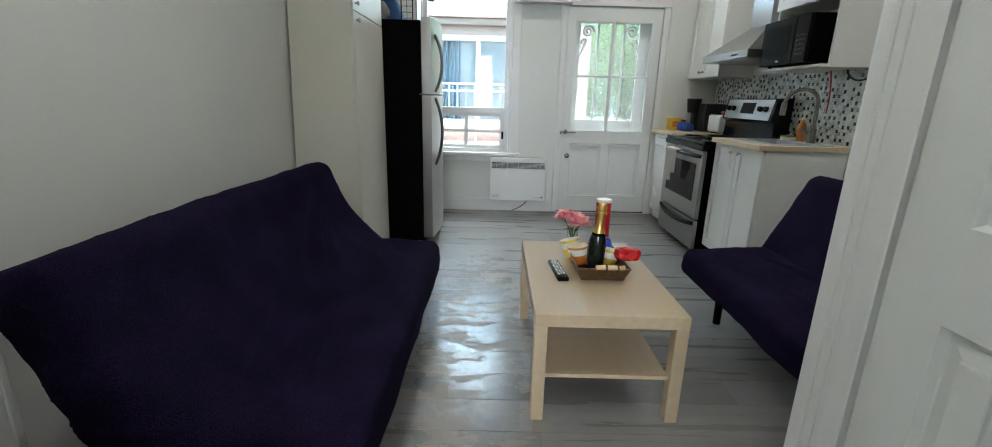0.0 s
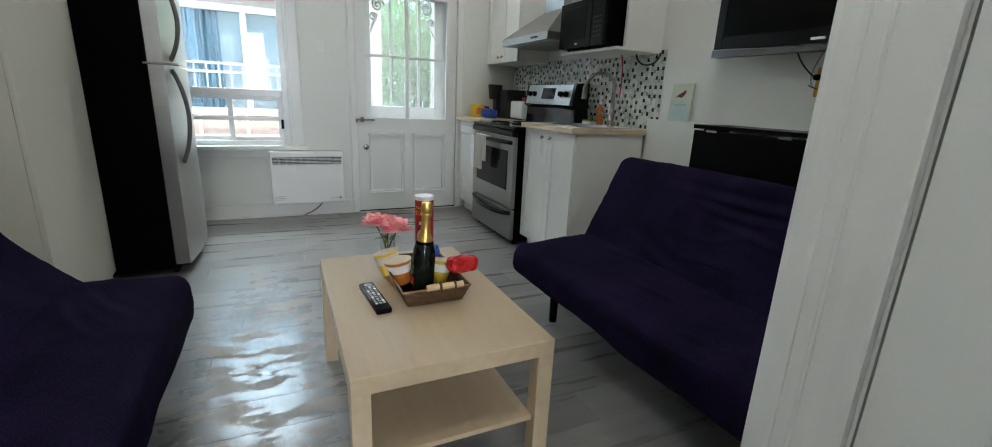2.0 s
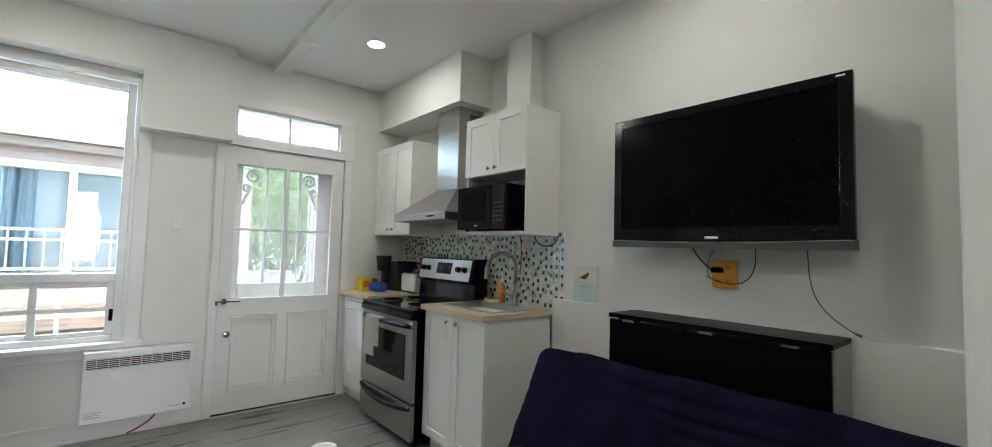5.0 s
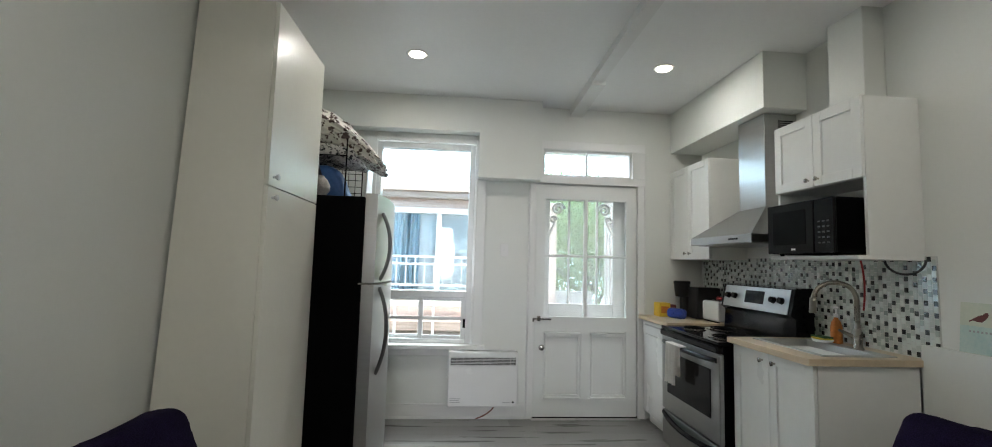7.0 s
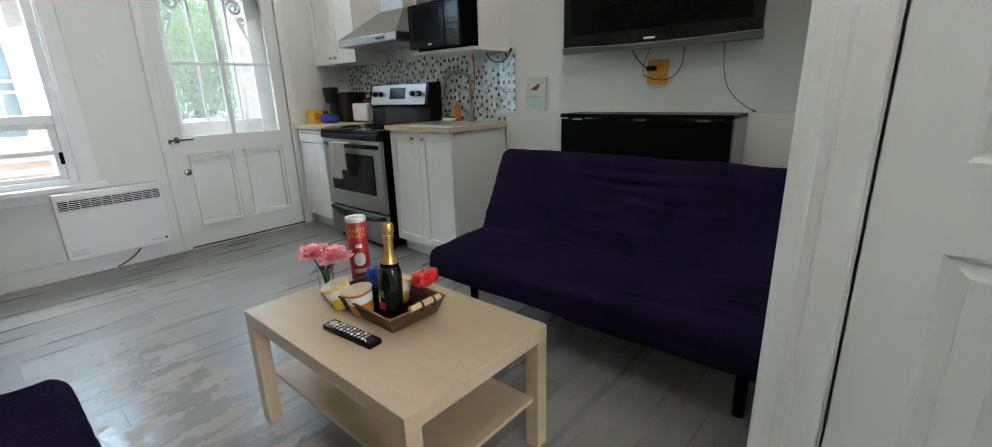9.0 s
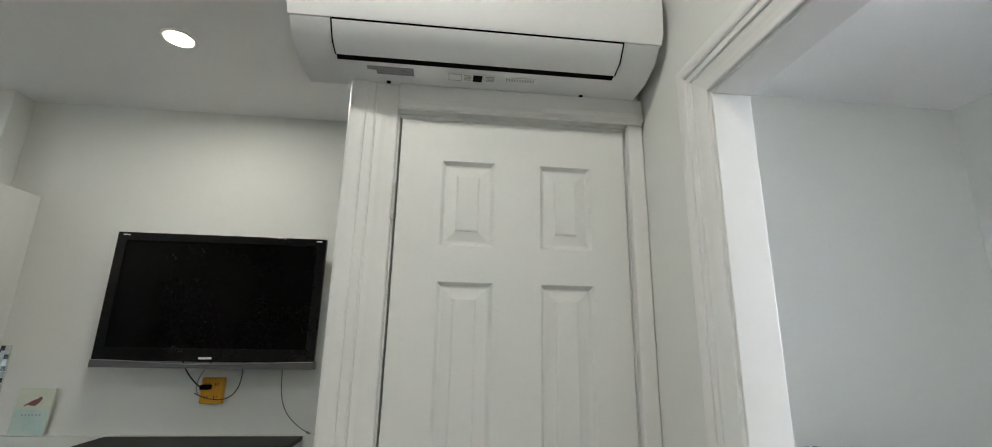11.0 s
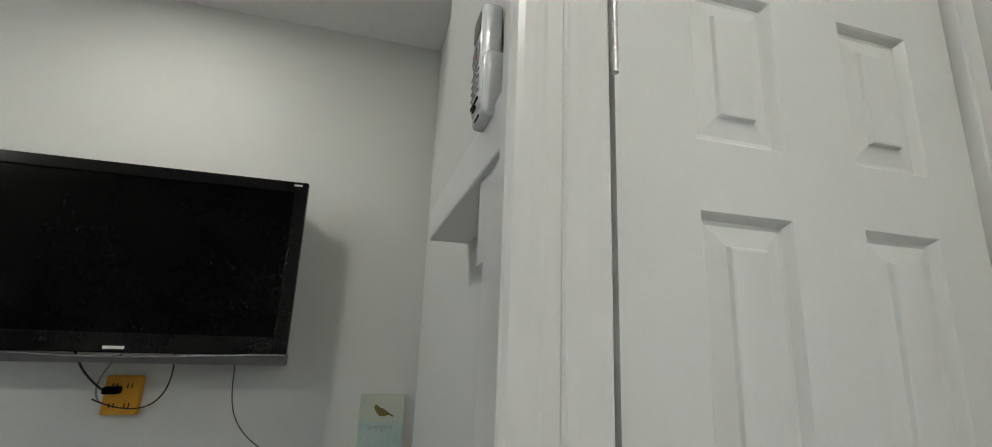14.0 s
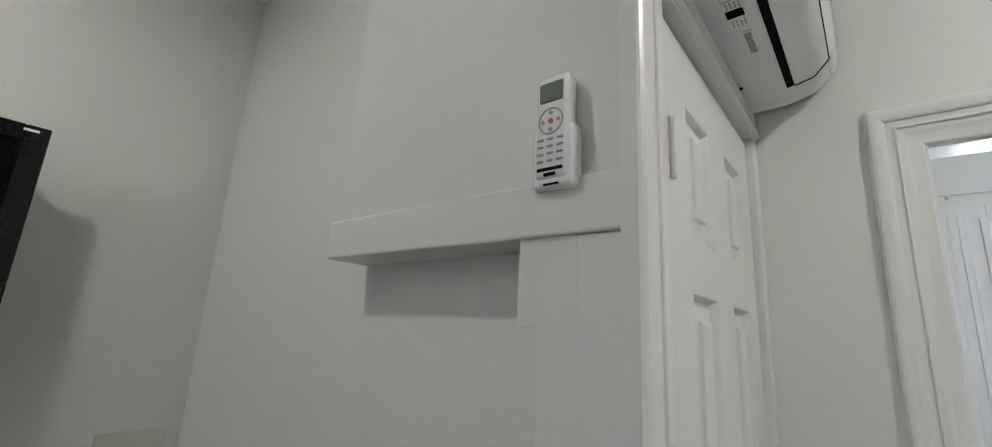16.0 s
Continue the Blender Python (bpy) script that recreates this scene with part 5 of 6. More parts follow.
def outlet_box():
    o = thing("outlet_box", 2.585, 1.876, 1.18, "yellow power outlet box with plug under the television", "outlet")
    part("box", box(bmesh.new(), 2.565, 2.60, 1.822, 1.932, 1.183, 1.313, r=0.006), YELLOWB, o)
    # Plug openings are black surface bars, their inner shade given as colour.
    for z in (1.215, 1.280):
        for y in (1.855, 1.900):
            part("socket", boxes([(2.5635, 2.566, y - 0.008, y - 0.005, z - 0.008, z + 0.008), (2.5635, 2.566, y + 0.005, y + 0.008, z - 0.008, z + 0.008)]), BLACKM, o)
    part("plug", box(bmesh.new(), 2.53, 2.566, 1.875, 1.925, 1.255, 1.280, r=0.006), BLACKM, o, "black plug")
    part("cable", tube(bmesh.new(), bezier((2.50, 2.01, 1.40), (2.52, 1.99, 1.33), (2.53, 1.96, 1.30), (2.535, 1.92, 1.267)), 0.0036, 8), CORD, o, "", True)
    part("cable", tube(bmesh.new(), bezier((2.50, 1.715, 1.40), (2.56, 1.71, 1.20), (2.57, 1.82, 1.17), (2.565, 1.96, 1.235), 20), 0.0026, 8), CORD, o, "", True)
    part("cable", tube(bmesh.new(), bezier((2.51, 1.87, 1.40), (2.56, 1.93, 1.36), (2.57, 1.98, 1.27), (2.565, 1.94, 1.23), 14), 0.003, 8), CORDW, o, "thin grey cable", True)
    c = thing("loose_cable", 2.59, 1.45, 1.04, "loose black cable hanging down from the television", "cable")
    part("cable", tube(bmesh.new(), bezier((2.54, 1.53, 1.40), (2.59, 1.53, 1.25), (2.59, 1.56, 1.14), (2.592, 1.378, 1.04), 24), 0.0022, 8), CORDM, c, "", True)
    w = thing("white_cable", 2.59, 1.36, 0.72, "thin white cable hanging beside the folded table", "cable")
    part("cable", tube(bmesh.new(), bezier((2.544, 1.378, 1.01), (2.543, 1.372, 0.93), (2.543, 1.375, 0.84), (2.543, 1.355, 0.74), 14), 0.0022, 8), PLAST, w, "", True)
    part("connector", rod(bmesh.new(), (2.592, 1.382, 1.043), (2.592, 1.362, 1.034), 0.006, n=10), CHROME, c)


outlet_box()


def wall_switch():
    s = thing("light_switch", 0.716, 5.035, 1.44, "white toggle light switch on the wall", "switch")
    part("plate", box(bmesh.new(), 0.680, 0.752, 5.034, 5.04, 1.43, 1.545, r=0.003), PLAST, s)
    part("toggle", box(bmesh.new(), 0.711, 0.721, 5.024, 5.034, 1.476, 1.500, r=0.002), PLAST, s)


wall_switch()

# ---- clutter above the refrigerator ----


def spotted(name, light, dark, size):
    m = material(name, light, 0.8, var=0.1, scale=9, fine=200, bump=0.3)
    nt = m.node_tree
    p = nt.nodes["Principled BSDF"]
    tc, vo, no = nt.nodes.new("ShaderNodeTexCoord"), nt.nodes.new("ShaderNodeTexVoronoi"), nt.nodes.new("ShaderNodeTexNoise")
    vo.inputs["Scale"].default_value, no.inputs["Scale"].default_value = size, size * 1.3
    add = nt.nodes.new("ShaderNodeVectorMath")
    add.operation = "MULTIPLY_ADD"
    add.inputs[1].default_value = (0.08, 0.08, 0.08)
    nt.links.new(tc.outputs["Object"], no.inputs["Vector"])
    nt.links.new(no.outputs["Color"], add.inputs[0])
    nt.links.new(tc.outputs["Object"], add.inputs[2])
    nt.links.new(add.outputs[0], vo.inputs["Vector"])
    lt = nt.nodes.new("ShaderNodeMath")
    lt.operation = "LESS_THAN"
    lt.inputs[1].default_value = 0.40
    nt.links.new(vo.outputs["Distance"], lt.inputs[0])
    mix = nt.nodes.new("ShaderNodeMix")
    mix.data_type = "RGBA"
    mix.inputs["A"].default_value, mix.inputs["B"].default_value = (*light, 1), (*dark, 1)
    nt.links.new(lt.outputs[0], mix.inputs["Factor"])
    nt.links.new(mix.outputs["Result"], p.inputs["Base Color"])
    return m


LEOP = spotted("leopard_print", (0.72, 0.70, 0.64), (0.09, 0.06, 0.05), 24)
ZEBRA = spotted("dark_print", (0.62, 0.60, 0.58), (0.03, 0.03, 0.035), 34)
DENIM = material("blue_nylon", (0.045, 0.13, 0.36), 0.5, var=0.3, scale=8, fine=80, bump=0.3)
DARKB = material("dark_navy_nylon", (0.010, 0.012, 0.022), 0.6, var=0.3, scale=8, fine=80, bump=0.3)
GREYC = material("grey_quilt", (0.34, 0.32, 0.30), 0.85, var=0.4, scale=14, fine=120, bump=0.4)


def wire_rack():
    w = thing("wire_rack", -0.72, 4.3, 1.755, "black wire storage rack on top of the refrigerator", "rack")
    x0, x1, y0, y1, z0, z1 = -0.94, -0.47, 3.98, 4.50, 1.757, 2.06
    for x in (x0, x1):
        for y in (y0, y1):
            part("post", rod(bmesh.new(), (x, y, z0), (x, y, z1 + 0.12), 0.005, n=8), BLACKM, w)
    for k in range(13):
        y = y0 + (y1 - y0) * k / 12
        part("shelf_wire", rod(bmesh.new(), (x0, y, z1), (x1, y, z1), 0.0025, n=6), BLACKM, w)
    for k in range(7):
        z = z0 + 0.02 + (z1 - z0) * k / 6
        part("side_wire", rod(bmesh.new(), (x0, y1, z), (x1, y1, z), 0.0025, n=6), BLACKM, w)
    for k in range(10):
        x = x0 + (x1 - x0) * k / 9
        part("side_wire", rod(bmesh.new(), (x, y1, z0), (x, y1, z1), 0.0025, n=6), BLACKM, w)
    for y in (y0, y1):
        part("shelf_rail", rod(bmesh.new(), (x0, y, z1), (x1, y, z1), 0.004, n=8), BLACKM, w)
    for x in (x0, x1):
        part("shelf_rail", rod(bmesh.new(), (x, y0, z1), (x, y1, z1), 0.004, n=8), BLACKM, w)
        part("shelf_rail", rod(bmesh.new(), (x, y0, z1 + 0.12), (x, y1, z1 + 0.12), 0.004, n=8), CHROME, w)


wire_rack()


def droop(k):
    return lambda p: Vector((p.x, p.y, p.z - k * max(0, p.x + 0.62) ** 1.3))


def slump(p):
    u = min(max((p.x + 0.96) / 0.66, 0), 1)
    return Vector((p.x, p.y, 2.14 + (p.z - 2.14) * (1 - 0.62 * u ** 1.8) - 0.55 * max(0, p.x + 0.60) ** 1.2 + 0.02 * (1 - u)))


solid("folded_blanket", soft_box(-0.96, -0.29, 4.02, 4.62, 2.14, 2.43, 0.09, 30, 0.04, 7, slump, 1.0), LEOP, "animal-print blanket bundled on the wire rack", "blanket", smooth=True)
solid("folded_towel", soft_box(-0.95, -0.42, 4.0, 4.5, 2.065, 2.15, 0.035, 18, 0.02, 7, droop(0.25), 4.0), ZEBRA, "dark patterned cloth folded on the wire rack", "cloth", smooth=True)
solid("dark_bag", soft_box(-0.90, -0.60, 3.99, 4.16, 1.757, 2.04, 0.06, 14, 0.02, 6, lambda p: Vector((p.x - 0.25 * (p.z - 1.757), p.y, p.z)), 2.0), DARKB, "dark nylon bag slumped on the refrigerator", "bag", smooth=True)
solid("blue_bag", soft_box(-0.62, -0.45, 4.05, 4.25, 1.757, 2.00, 0.04, 14, 0.015, 6, lambda p: Vector((p.x - 0.45 * (p.z - 1.757), p.y, p.z)), 3.0), DENIM, "blue nylon bag standing on the refrigerator", "bag", smooth=True)
solid("rolled_mat", soft_box(-0.80, -0.55, 3.80, 3.96, 1.757, 1.90, 0.065, 14, 0.012, 8, None, 5.0), GREYC, "grey quilted roll on the refrigerator", "roll", smooth=True)
solid("white_board", box(bmesh.new(), -0.44, -0.425, 4.47, 4.68, 1.757, 2.10, r=0.004), PLAST, "white board leaning behind the refrigerator top", "board")

# ---- kitchen small things ----


def coffee_maker():
    c = thing("coffee_maker", 2.42, 4.86, 0.932, "black pod coffee maker on the worktop", "coffee maker")
    part("water_tank", box(bmesh.new(), 2.36, 2.57, 4.70, 4.86, 0.934, 1.205, r=0.012), APPL, c)
    part("column", box(bmesh.new(), 2.33, 2.44, 4.875, 4.965, 0.934, 1.13, r=0.012), APPL, c)
    part("brew_head", lathe(bmesh.new(), 2.335, 4.92, 1.112, [(0.052, 0), (0.058, 0.006), (0.070, 0.115), (0.072, 0.120), (0.072, 0.134), (0.066, 0.140), (0.004, 0.140)], 28), APPL, c, "tapered round brew head", True)
    part("drip_tray", box(bmesh.new(), 2.25, 2.33, 4.865, 4.975, 0.934, 0.958, r=0.006), APPL, c)


coffee_maker()


def toaster():
    t = thing("toaster", 2.48, 4.57, 0.932, "white two-slice toaster on the worktop", "toaster")
    part("body", box(bmesh.new(), 2.40, 2.56, 4.455, 4.70, 0.940, 1.105, r=0.022, seg=4), PLAST, t, "", True)
    # Black bars on the solid body, for the shade down the bread openings.
    for x in (2.44, 2.50):
        part("slot", box(bmesh.new(), x, x + 0.022, 4.49, 4.665, 1.103, 1.107), BLACKM, t)
    part("lever", box(bmesh.new(), 2.46, 2.50, 4.44, 4.456, 1.05, 1.062, r=0.003), BLACKM, t)
    for x in (2.42, 2.54):
        part("foot", box(bmesh.new(), x - 0.01, x + 0.01, 4.48, 4.68, 0.932, 0.942), BLACKM, t)


toaster()
tea_box = solid("tea_box", box(bmesh.new(), 2.10, 2.20, 4.865, 4.985, 0.933, 1.055, r=0.002), YELP, "yellow and brown food carton on the worktop", "carton")
solid("snack_carton", box(bmesh.new(), 2.203, 2.255, 4.87, 4.99, 0.933, 1.04, r=0.002), MAROON, "dark brown snack carton beside the yellow one", "carton")
part("printed_label", boxes([(2.115, 2.185, 4.8630, 4.8648, 0.965, 1.025), (2.125, 2.175, 4.8622, 4.8630, 0.985, 1.005)]), ORNP, tea_box, "orange printed label")
snack_bag("snack_packet", 2.215, 4.775, 0.975, 0.11, 0.14, 0.082, BLUEP, "crinkled blue snack bag on the worktop", 30)
snack_bag("snack_packet", 2.50, 4.58, 1.122, 0.05, 0.06, 0.030, REDP, "small red packet lying on the toaster", 10)


def soap_bottle():
    s = thing("soap_bottle", 2.50, 3.40, 0.958, "clear dish soap bottle with orange liquid", "bottle")
    part("bottle", lathe(bmesh.new(), 2.50, 3.40, 0.960, [(0.026, 0), (0.030, 0.004), (0.030, 0.09), (0.024, 0.12), (0.012, 0.14), (0.010, 0.15)], 22), ORNP, s, "", True)
    part("pump", lathe(bmesh.new(), 2.50, 3.40, 1.109, [(0.012, 0), (0.012, 0.02), (0.005, 0.022), (0.005, 0.05), (0.012, 0.052), (0.010, 0.062)], 16), PLAST, s, "", True)
    d = thing("sponge_dish", 2.44, 3.41, 0.963, "wire dish with a yellow and green sponge", "sponge")
    part("dish", lathe(bmesh.new(), 2.43, 3.42, 0.964, [(0.035, 0), (0.05, 0.004), (0.055, 0.018), (0.052, 0.018), (0.04, 0.006), (0.004, 0.006)], 22), PLAST, d, "", True)
    part("sponge", box(bmesh.new(), 2.40, 2.46, 3.375, 3.475, 0.975, 0.990, r=0.005), YELP, d, "yellow sponge")
    part("scourer", box(bmesh.new(), 2.40, 2.46, 3.375, 3.475, 0.990, 0.998, r=0.002), LEAFG, d, "green scouring side")


soap_bottle()


def towel():
    TW = material("striped_towel", (0.84, 0.80, 0.74), 0.9, var=0.16, scale=8, fine=260, bump=0.5, stretch=(1, 6, 0.4))
    t = thing("dish_towel", 1.86, 4.09, 0.56, "beige striped dish towel over the oven handle", "towel")
    for y0, y1, z0, x in ((4.05, 4.20, 0.545, 1.846), (3.99, 4.065, 0.62, 1.852)):
        bm = bmesh.new()
        nu, nv = 14, 18
        grid = []
        for i in range(nu + 1):
            col = []
            for j in range(nv + 1):
                v = j / nv
                y = y0 + (y1 - y0) * i / nu
                w = 0.006 * math.sin(i * 1.3 + 0.6 * v) * (0.3 + v)
                col.append(bm.verts.new((x + w - 0.006 * v, y + 0.012 * (v - 0.5) * (i / nu - 0.5), 0.822 - (0.822 - z0) * v)))
            grid.append(col)
        for i in range(nu):
            for j in range(nv):
                bm.faces.new((grid[i][j], grid[i + 1][j], grid[i + 1][j + 1], grid[i][j + 1]))
        bmesh.ops.solidify(bm, geom=bm.faces[:], thickness=0.005)
        part("fold", bm, TW, t, "", True)
    part("top_fold", box(bmesh.new(), 1.842, 1.90, 3.99, 4.20, 0.818, 0.828, r=0.004), TW, t)


towel()


def cabinet_cord():
    c = thing("power_cord", 2.5, 3.0, 1.36, "black power cord looped under the wall cabinet", "cord")
    part("cable", tube(bmesh.new(), bezier((2.52, 3.10, 1.437), (2.53, 3.08, 1.34), (2.56, 2.93, 1.35), (2.57, 2.93, 1.44), 18), 0.006, 8), CORD, c, "", True)
    part("red_cable", tube(bmesh.new(), bezier((2.50, 3.22, 1.437), (2.52, 3.22, 1.36), (2.56, 3.26, 1.26), (2.58, 3.30, 1.16), 18), 0.005, 8), REDP, c, "red cable", True)


cabinet_cord()

# ---- bedroom seen through the doorway ----


def trellis(name, dark, light, scale):
    m = material(name, dark, 0.85, var=0.2, scale=12, fine=200, bump=0.3)
    nt = m.node_tree
    p = nt.nodes["Principled BSDF"]
    tc = nt.nodes.new("ShaderNodeTexCoord")
    waves = []
    for way in ((0, scale, 0), (scale * 0.9, 0, scale)):
        dot, cos = nt.nodes.new("ShaderNodeVectorMath"), nt.nodes.new("ShaderNodeMath")
        dot.operation, cos.operation = "DOT_PRODUCT", "COSINE"
        dot.inputs[1].default_value = way
        nt.links.new(tc.outputs["Object"], dot.inputs[0])
        nt.links.new(dot.outputs["Value"], cos.inputs[0])
        waves.append(cos.outputs[0])
    both, size, mx = (nt.nodes.new("ShaderNodeMath") for _ in range(3))
    both.operation, size.operation, mx.operation = "ADD", "ABSOLUTE", "LESS_THAN"
    mx.inputs[1].default_value = 0.22
    nt.links.new(waves[0], both.inputs[0])
    nt.links.new(waves[1], both.inputs[1])
    nt.links.new(both.outputs[0], size.inputs[0])
    nt.links.new(size.outputs[0], mx.inputs[0])
    mix = nt.nodes.new("ShaderNodeMix")
    mix.data_type = "RGBA"
    mix.inputs["A"].default_value, mix.inputs["B"].default_value = (*dark, 1), (*light, 1)
    nt.links.new(mx.outputs[0], mix.inputs["Factor"])
    nt.links.new(mix.outputs["Result"], p.inputs["Base Color"])
    return m


def bed():
    b = thing("bed", 1.9, -1.6, 0.0, "bed with grey and white trellis-print bedding", "bed")
    cloth = trellis("trellis_bedding", (0.14, 0.13, 0.15), (0.70, 0.70, 0.73), 26.0)
    part("base", box(bmesh.new(), 0.95, 2.54, -2.55, -0.85, 0.06, 0.28, r=0.01), DARKW, b)
    part("mattress", soft_box(0.93, 2.55, -2.57, -0.83, 0.26, 0.56, 0.07, 18, 0.012, 3, None, 1.0), cloth, b, "", True)
    for x in (1.0, 2.48):
        for y in (-2.5, -0.9):
            part("leg", box(bmesh.new(), x - 0.03, x + 0.03, y - 0.03, y + 0.03, 0.0, 0.07), DARKW, b)

    def lean(p):
        return Vector((p.x + 0.35 * (p.z - 0.56), p.y, p.z))
    solid("pillow", soft_box(2.26, 2.42, -1.95, -1.0, 0.555, 0.97, 0.075, 16, 0.015, 4, lean, 2.0), cloth, "dark grey trellis pillow against the bedroom wall", "pillow", smooth=True)
    chev = material("chevron_print", (0.34, 0.33, 0.34), 0.85, var=0.1, scale=12, fine=200, bump=0.3)
    nt = chev.node_tree
    tc, sp = nt.nodes.new("ShaderNodeTexCoord"), nt.nodes.new("ShaderNodeSeparateXYZ")
    nt.links.new(tc.outputs["Object"], sp.inputs[0])

    def op(kind, a, c):
        n = nt.nodes.new("ShaderNodeMath")
        n.operation = kind
        for i, v in enumerate((a, c)):
            if isinstance(v, (int, float)):
                n.inputs[i].default_value = v
            else:
                nt.links.new(v, n.inputs[i])
        return n.outputs[0]
    zig = op("PINGPONG", op("ADD", sp.outputs["Y"], op("MULTIPLY", sp.outputs["Z"], 0.15)), 0.085)
    band = op("PINGPONG", op("ADD", sp.outputs["Z"], op("MULTIPLY", zig, 0.9)), 0.040)
    on = op("GREATER_THAN", band, 0.023)
    mix = nt.nodes.new("ShaderNodeMix")
    mix.data_type = "RGBA"
    mix.inputs["A"].default_value, mix.inputs["B"].default_value = (0.30, 0.29, 0.30, 1), (0.74, 0.73, 0.74, 1)
    nt.links.new(on, mix.inputs["Factor"])
    nt.links.new(mix.outputs["Result"], nt.nodes["Principled BSDF"].inputs["Base Color"])
    solid("pillow", soft_box(2.08, 2.22, -1.68, -1.14, 0.56, 0.91, 0.06, 16, 0.012, 4, lambda p: Vector((p.x + 0.35 * (p.z - 0.56), p.y, p.z)), 6.0), chev, "square grey and white chevron cushion", "pillow", smooth=True)


bed()


def bedroom_window():
    w = thing("window_3", -0.07, -3.05, 0.85, "white bedroom window with wide casing", "window")
    w["kind"] = "structure"
    part("window_frame", boxes([(-0.45, -0.41, -3.08, -3.02, 0.85, 2.55), (0.12, 0.16, -3.08, -3.02, 0.85, 2.55), (-0.41, 0.12, -3.08, -3.02, 2.51, 2.55), (-0.41, 0.12, -3.08, -3.02, 0.85, 0.89), (-0.41, 0.12, -3.08, -3.02, 1.68, 1.72)], r=0.003), TRIM, w)
    for z0, z1 in ((0.89, 1.68), (1.72, 2.51)):
        g = part("pane", boxes([(-0.41, 0.12, -3.052, -3.048, z0, z1)]), GLASS, w)
        g.visible_shadow = False
    casing("trim_bedroom_window", [(0.15, 0.385, -3.0, -2.975, 0.78, 2.64), (-0.53, -0.44, -3.0, -2.975, 0.78, 2.64), (-0.44, 0.15, -3.0, -2.975, 2.54, 2.64), (-0.44, 0.15, -3.0, -2.95, 0.80, 0.86), (0.35, 0.385, -2.975, -2.955, 0.78, 2.64), (0.26, 0.30, -2.975, -2.962, 0.78, 2.60), (0.15, 0.19, -2.975, -2.950, 0.86, 2.54)], "white casing round the bedroom window")
    r = thing("curtain_rod", 0.0, -2.93, 2.72, "white curtain rod over the bedroom window", "curtain rod")
    part("rod", rod(bmesh.new(), (-0.62, -2.92, 2.72), (0.46, -2.92, 2.72), 0.010, n=12), PLAST, r)
    for x in (-0.52, 0.33):
        part("bracket", boxes([(x - 0.008, x + 0.008, -3.0, -2.91, 2.705, 2.735)], r=0.003), PLAST, r)


bedroom_window()

# ---- outside ----
SKYC = emitter("bright_sky", (0.56, 0.79, 1.0), 6.0)
BRICK = material("pale_brick", (0.52, 0.40, 0.35), 0.85, var=0.3, scale=7, fine=60, bump=0.6, stretch=(1, 1, 4))
BEIGE = material("beige_siding", (0.50, 0.43, 0.38), 0.8, var=0.2, scale=3, fine=50, bump=0.3)
WOODW = material("weathered_wood", (0.42, 0.33, 0.28), 0.8, var=0.45, scale=5, fine=60, bump=0.5, stretch=(0.4, 1, 6))
# Lighter copy of the brick: the pier's sun glare is put into its colour.
PIER = material("sun_glare_brick", (0.74, 0.62, 0.57), 0.85, var=0.2, scale=7, fine=60, bump=0.5, stretch=(1, 1, 4))
STUCCO = material("white_stucco", (0.78, 0.77, 0.75), 0.85, var=0.08, scale=3, fine=80, bump=0.4)
DECK = material("grey_deck", (0.34, 0.33, 0.32), 0.75, var=0.3, scale=4, fine=60, bump=0.4, stretch=(1, 6, 1))
GRASS = material("yard_ground", (0.10, 0.11, 0.06), 0.95, var=0.5, scale=2, fine=40, bump=0.8)
CURT = material("blue_curtain", (0.30, 0.54, 0.70), 0.8, var=0.25, scale=4, fine=80, bump=0.4, stretch=(9, 1, 0.3))
PANE_TINT = material("pale_blue_pane_tint", (0.55, 0.64, 0.70), 0.7, var=0.2, scale=2, fine=60, bump=0.2)
BARK = material("bark", (0.10, 0.075, 0.055), 0.9, var=0.4, scale=8, fine=60, bump=0.8, stretch=(1, 1, 0.3))
solid("ground", boxes([(-150, 150, -150, 150, -1.2, -0.9)]), GRASS, "backyard ground behind the house", "ground", "structure")
solid("backdrop", boxes([(-30, 30, 24, 24.1, -2, 26)]), SKYC, "bright hazy sky", "backdrop", "structure")
solid("backdrop", boxes([(-10, 10, -9.1, -9, -2, 12)]), SKYC, "bright hazy sky", "backdrop", "structure")
solid("porch_floor", boxes([(-1.6, 2.9, 5.24, 6.9, -0.14, -0.04)]), DECK, "grey back porch deck", "deck", "structure")
solid("porch_support", boxes([(-1.5, -1.35, 6.6, 6.75, -0.95, -0.14), (2.7, 2.85, 6.6, 6.75, -0.95, -0.14), (0.6, 0.75, 6.6, 6.75, -0.95, -0.14)]), DECK, "porch posts down to the yard", "post", "structure")


def netting():
    """Fine mesh, mostly open; its pale threads put the outside haze into colour."""
    m = bpy.data.materials.new("haze_netting")
    m.use_nodes = True
    nt = m.node_tree
    p = nt.nodes["Principled BSDF"]
    p.inputs["Base Color"].default_value, p.inputs["Roughness"].default_value = (0.75, 0.75, 0.76, 1), 0.8
    p.inputs["Alpha"].default_value = 0.30
    return m


HAZE_NETTING = netting()


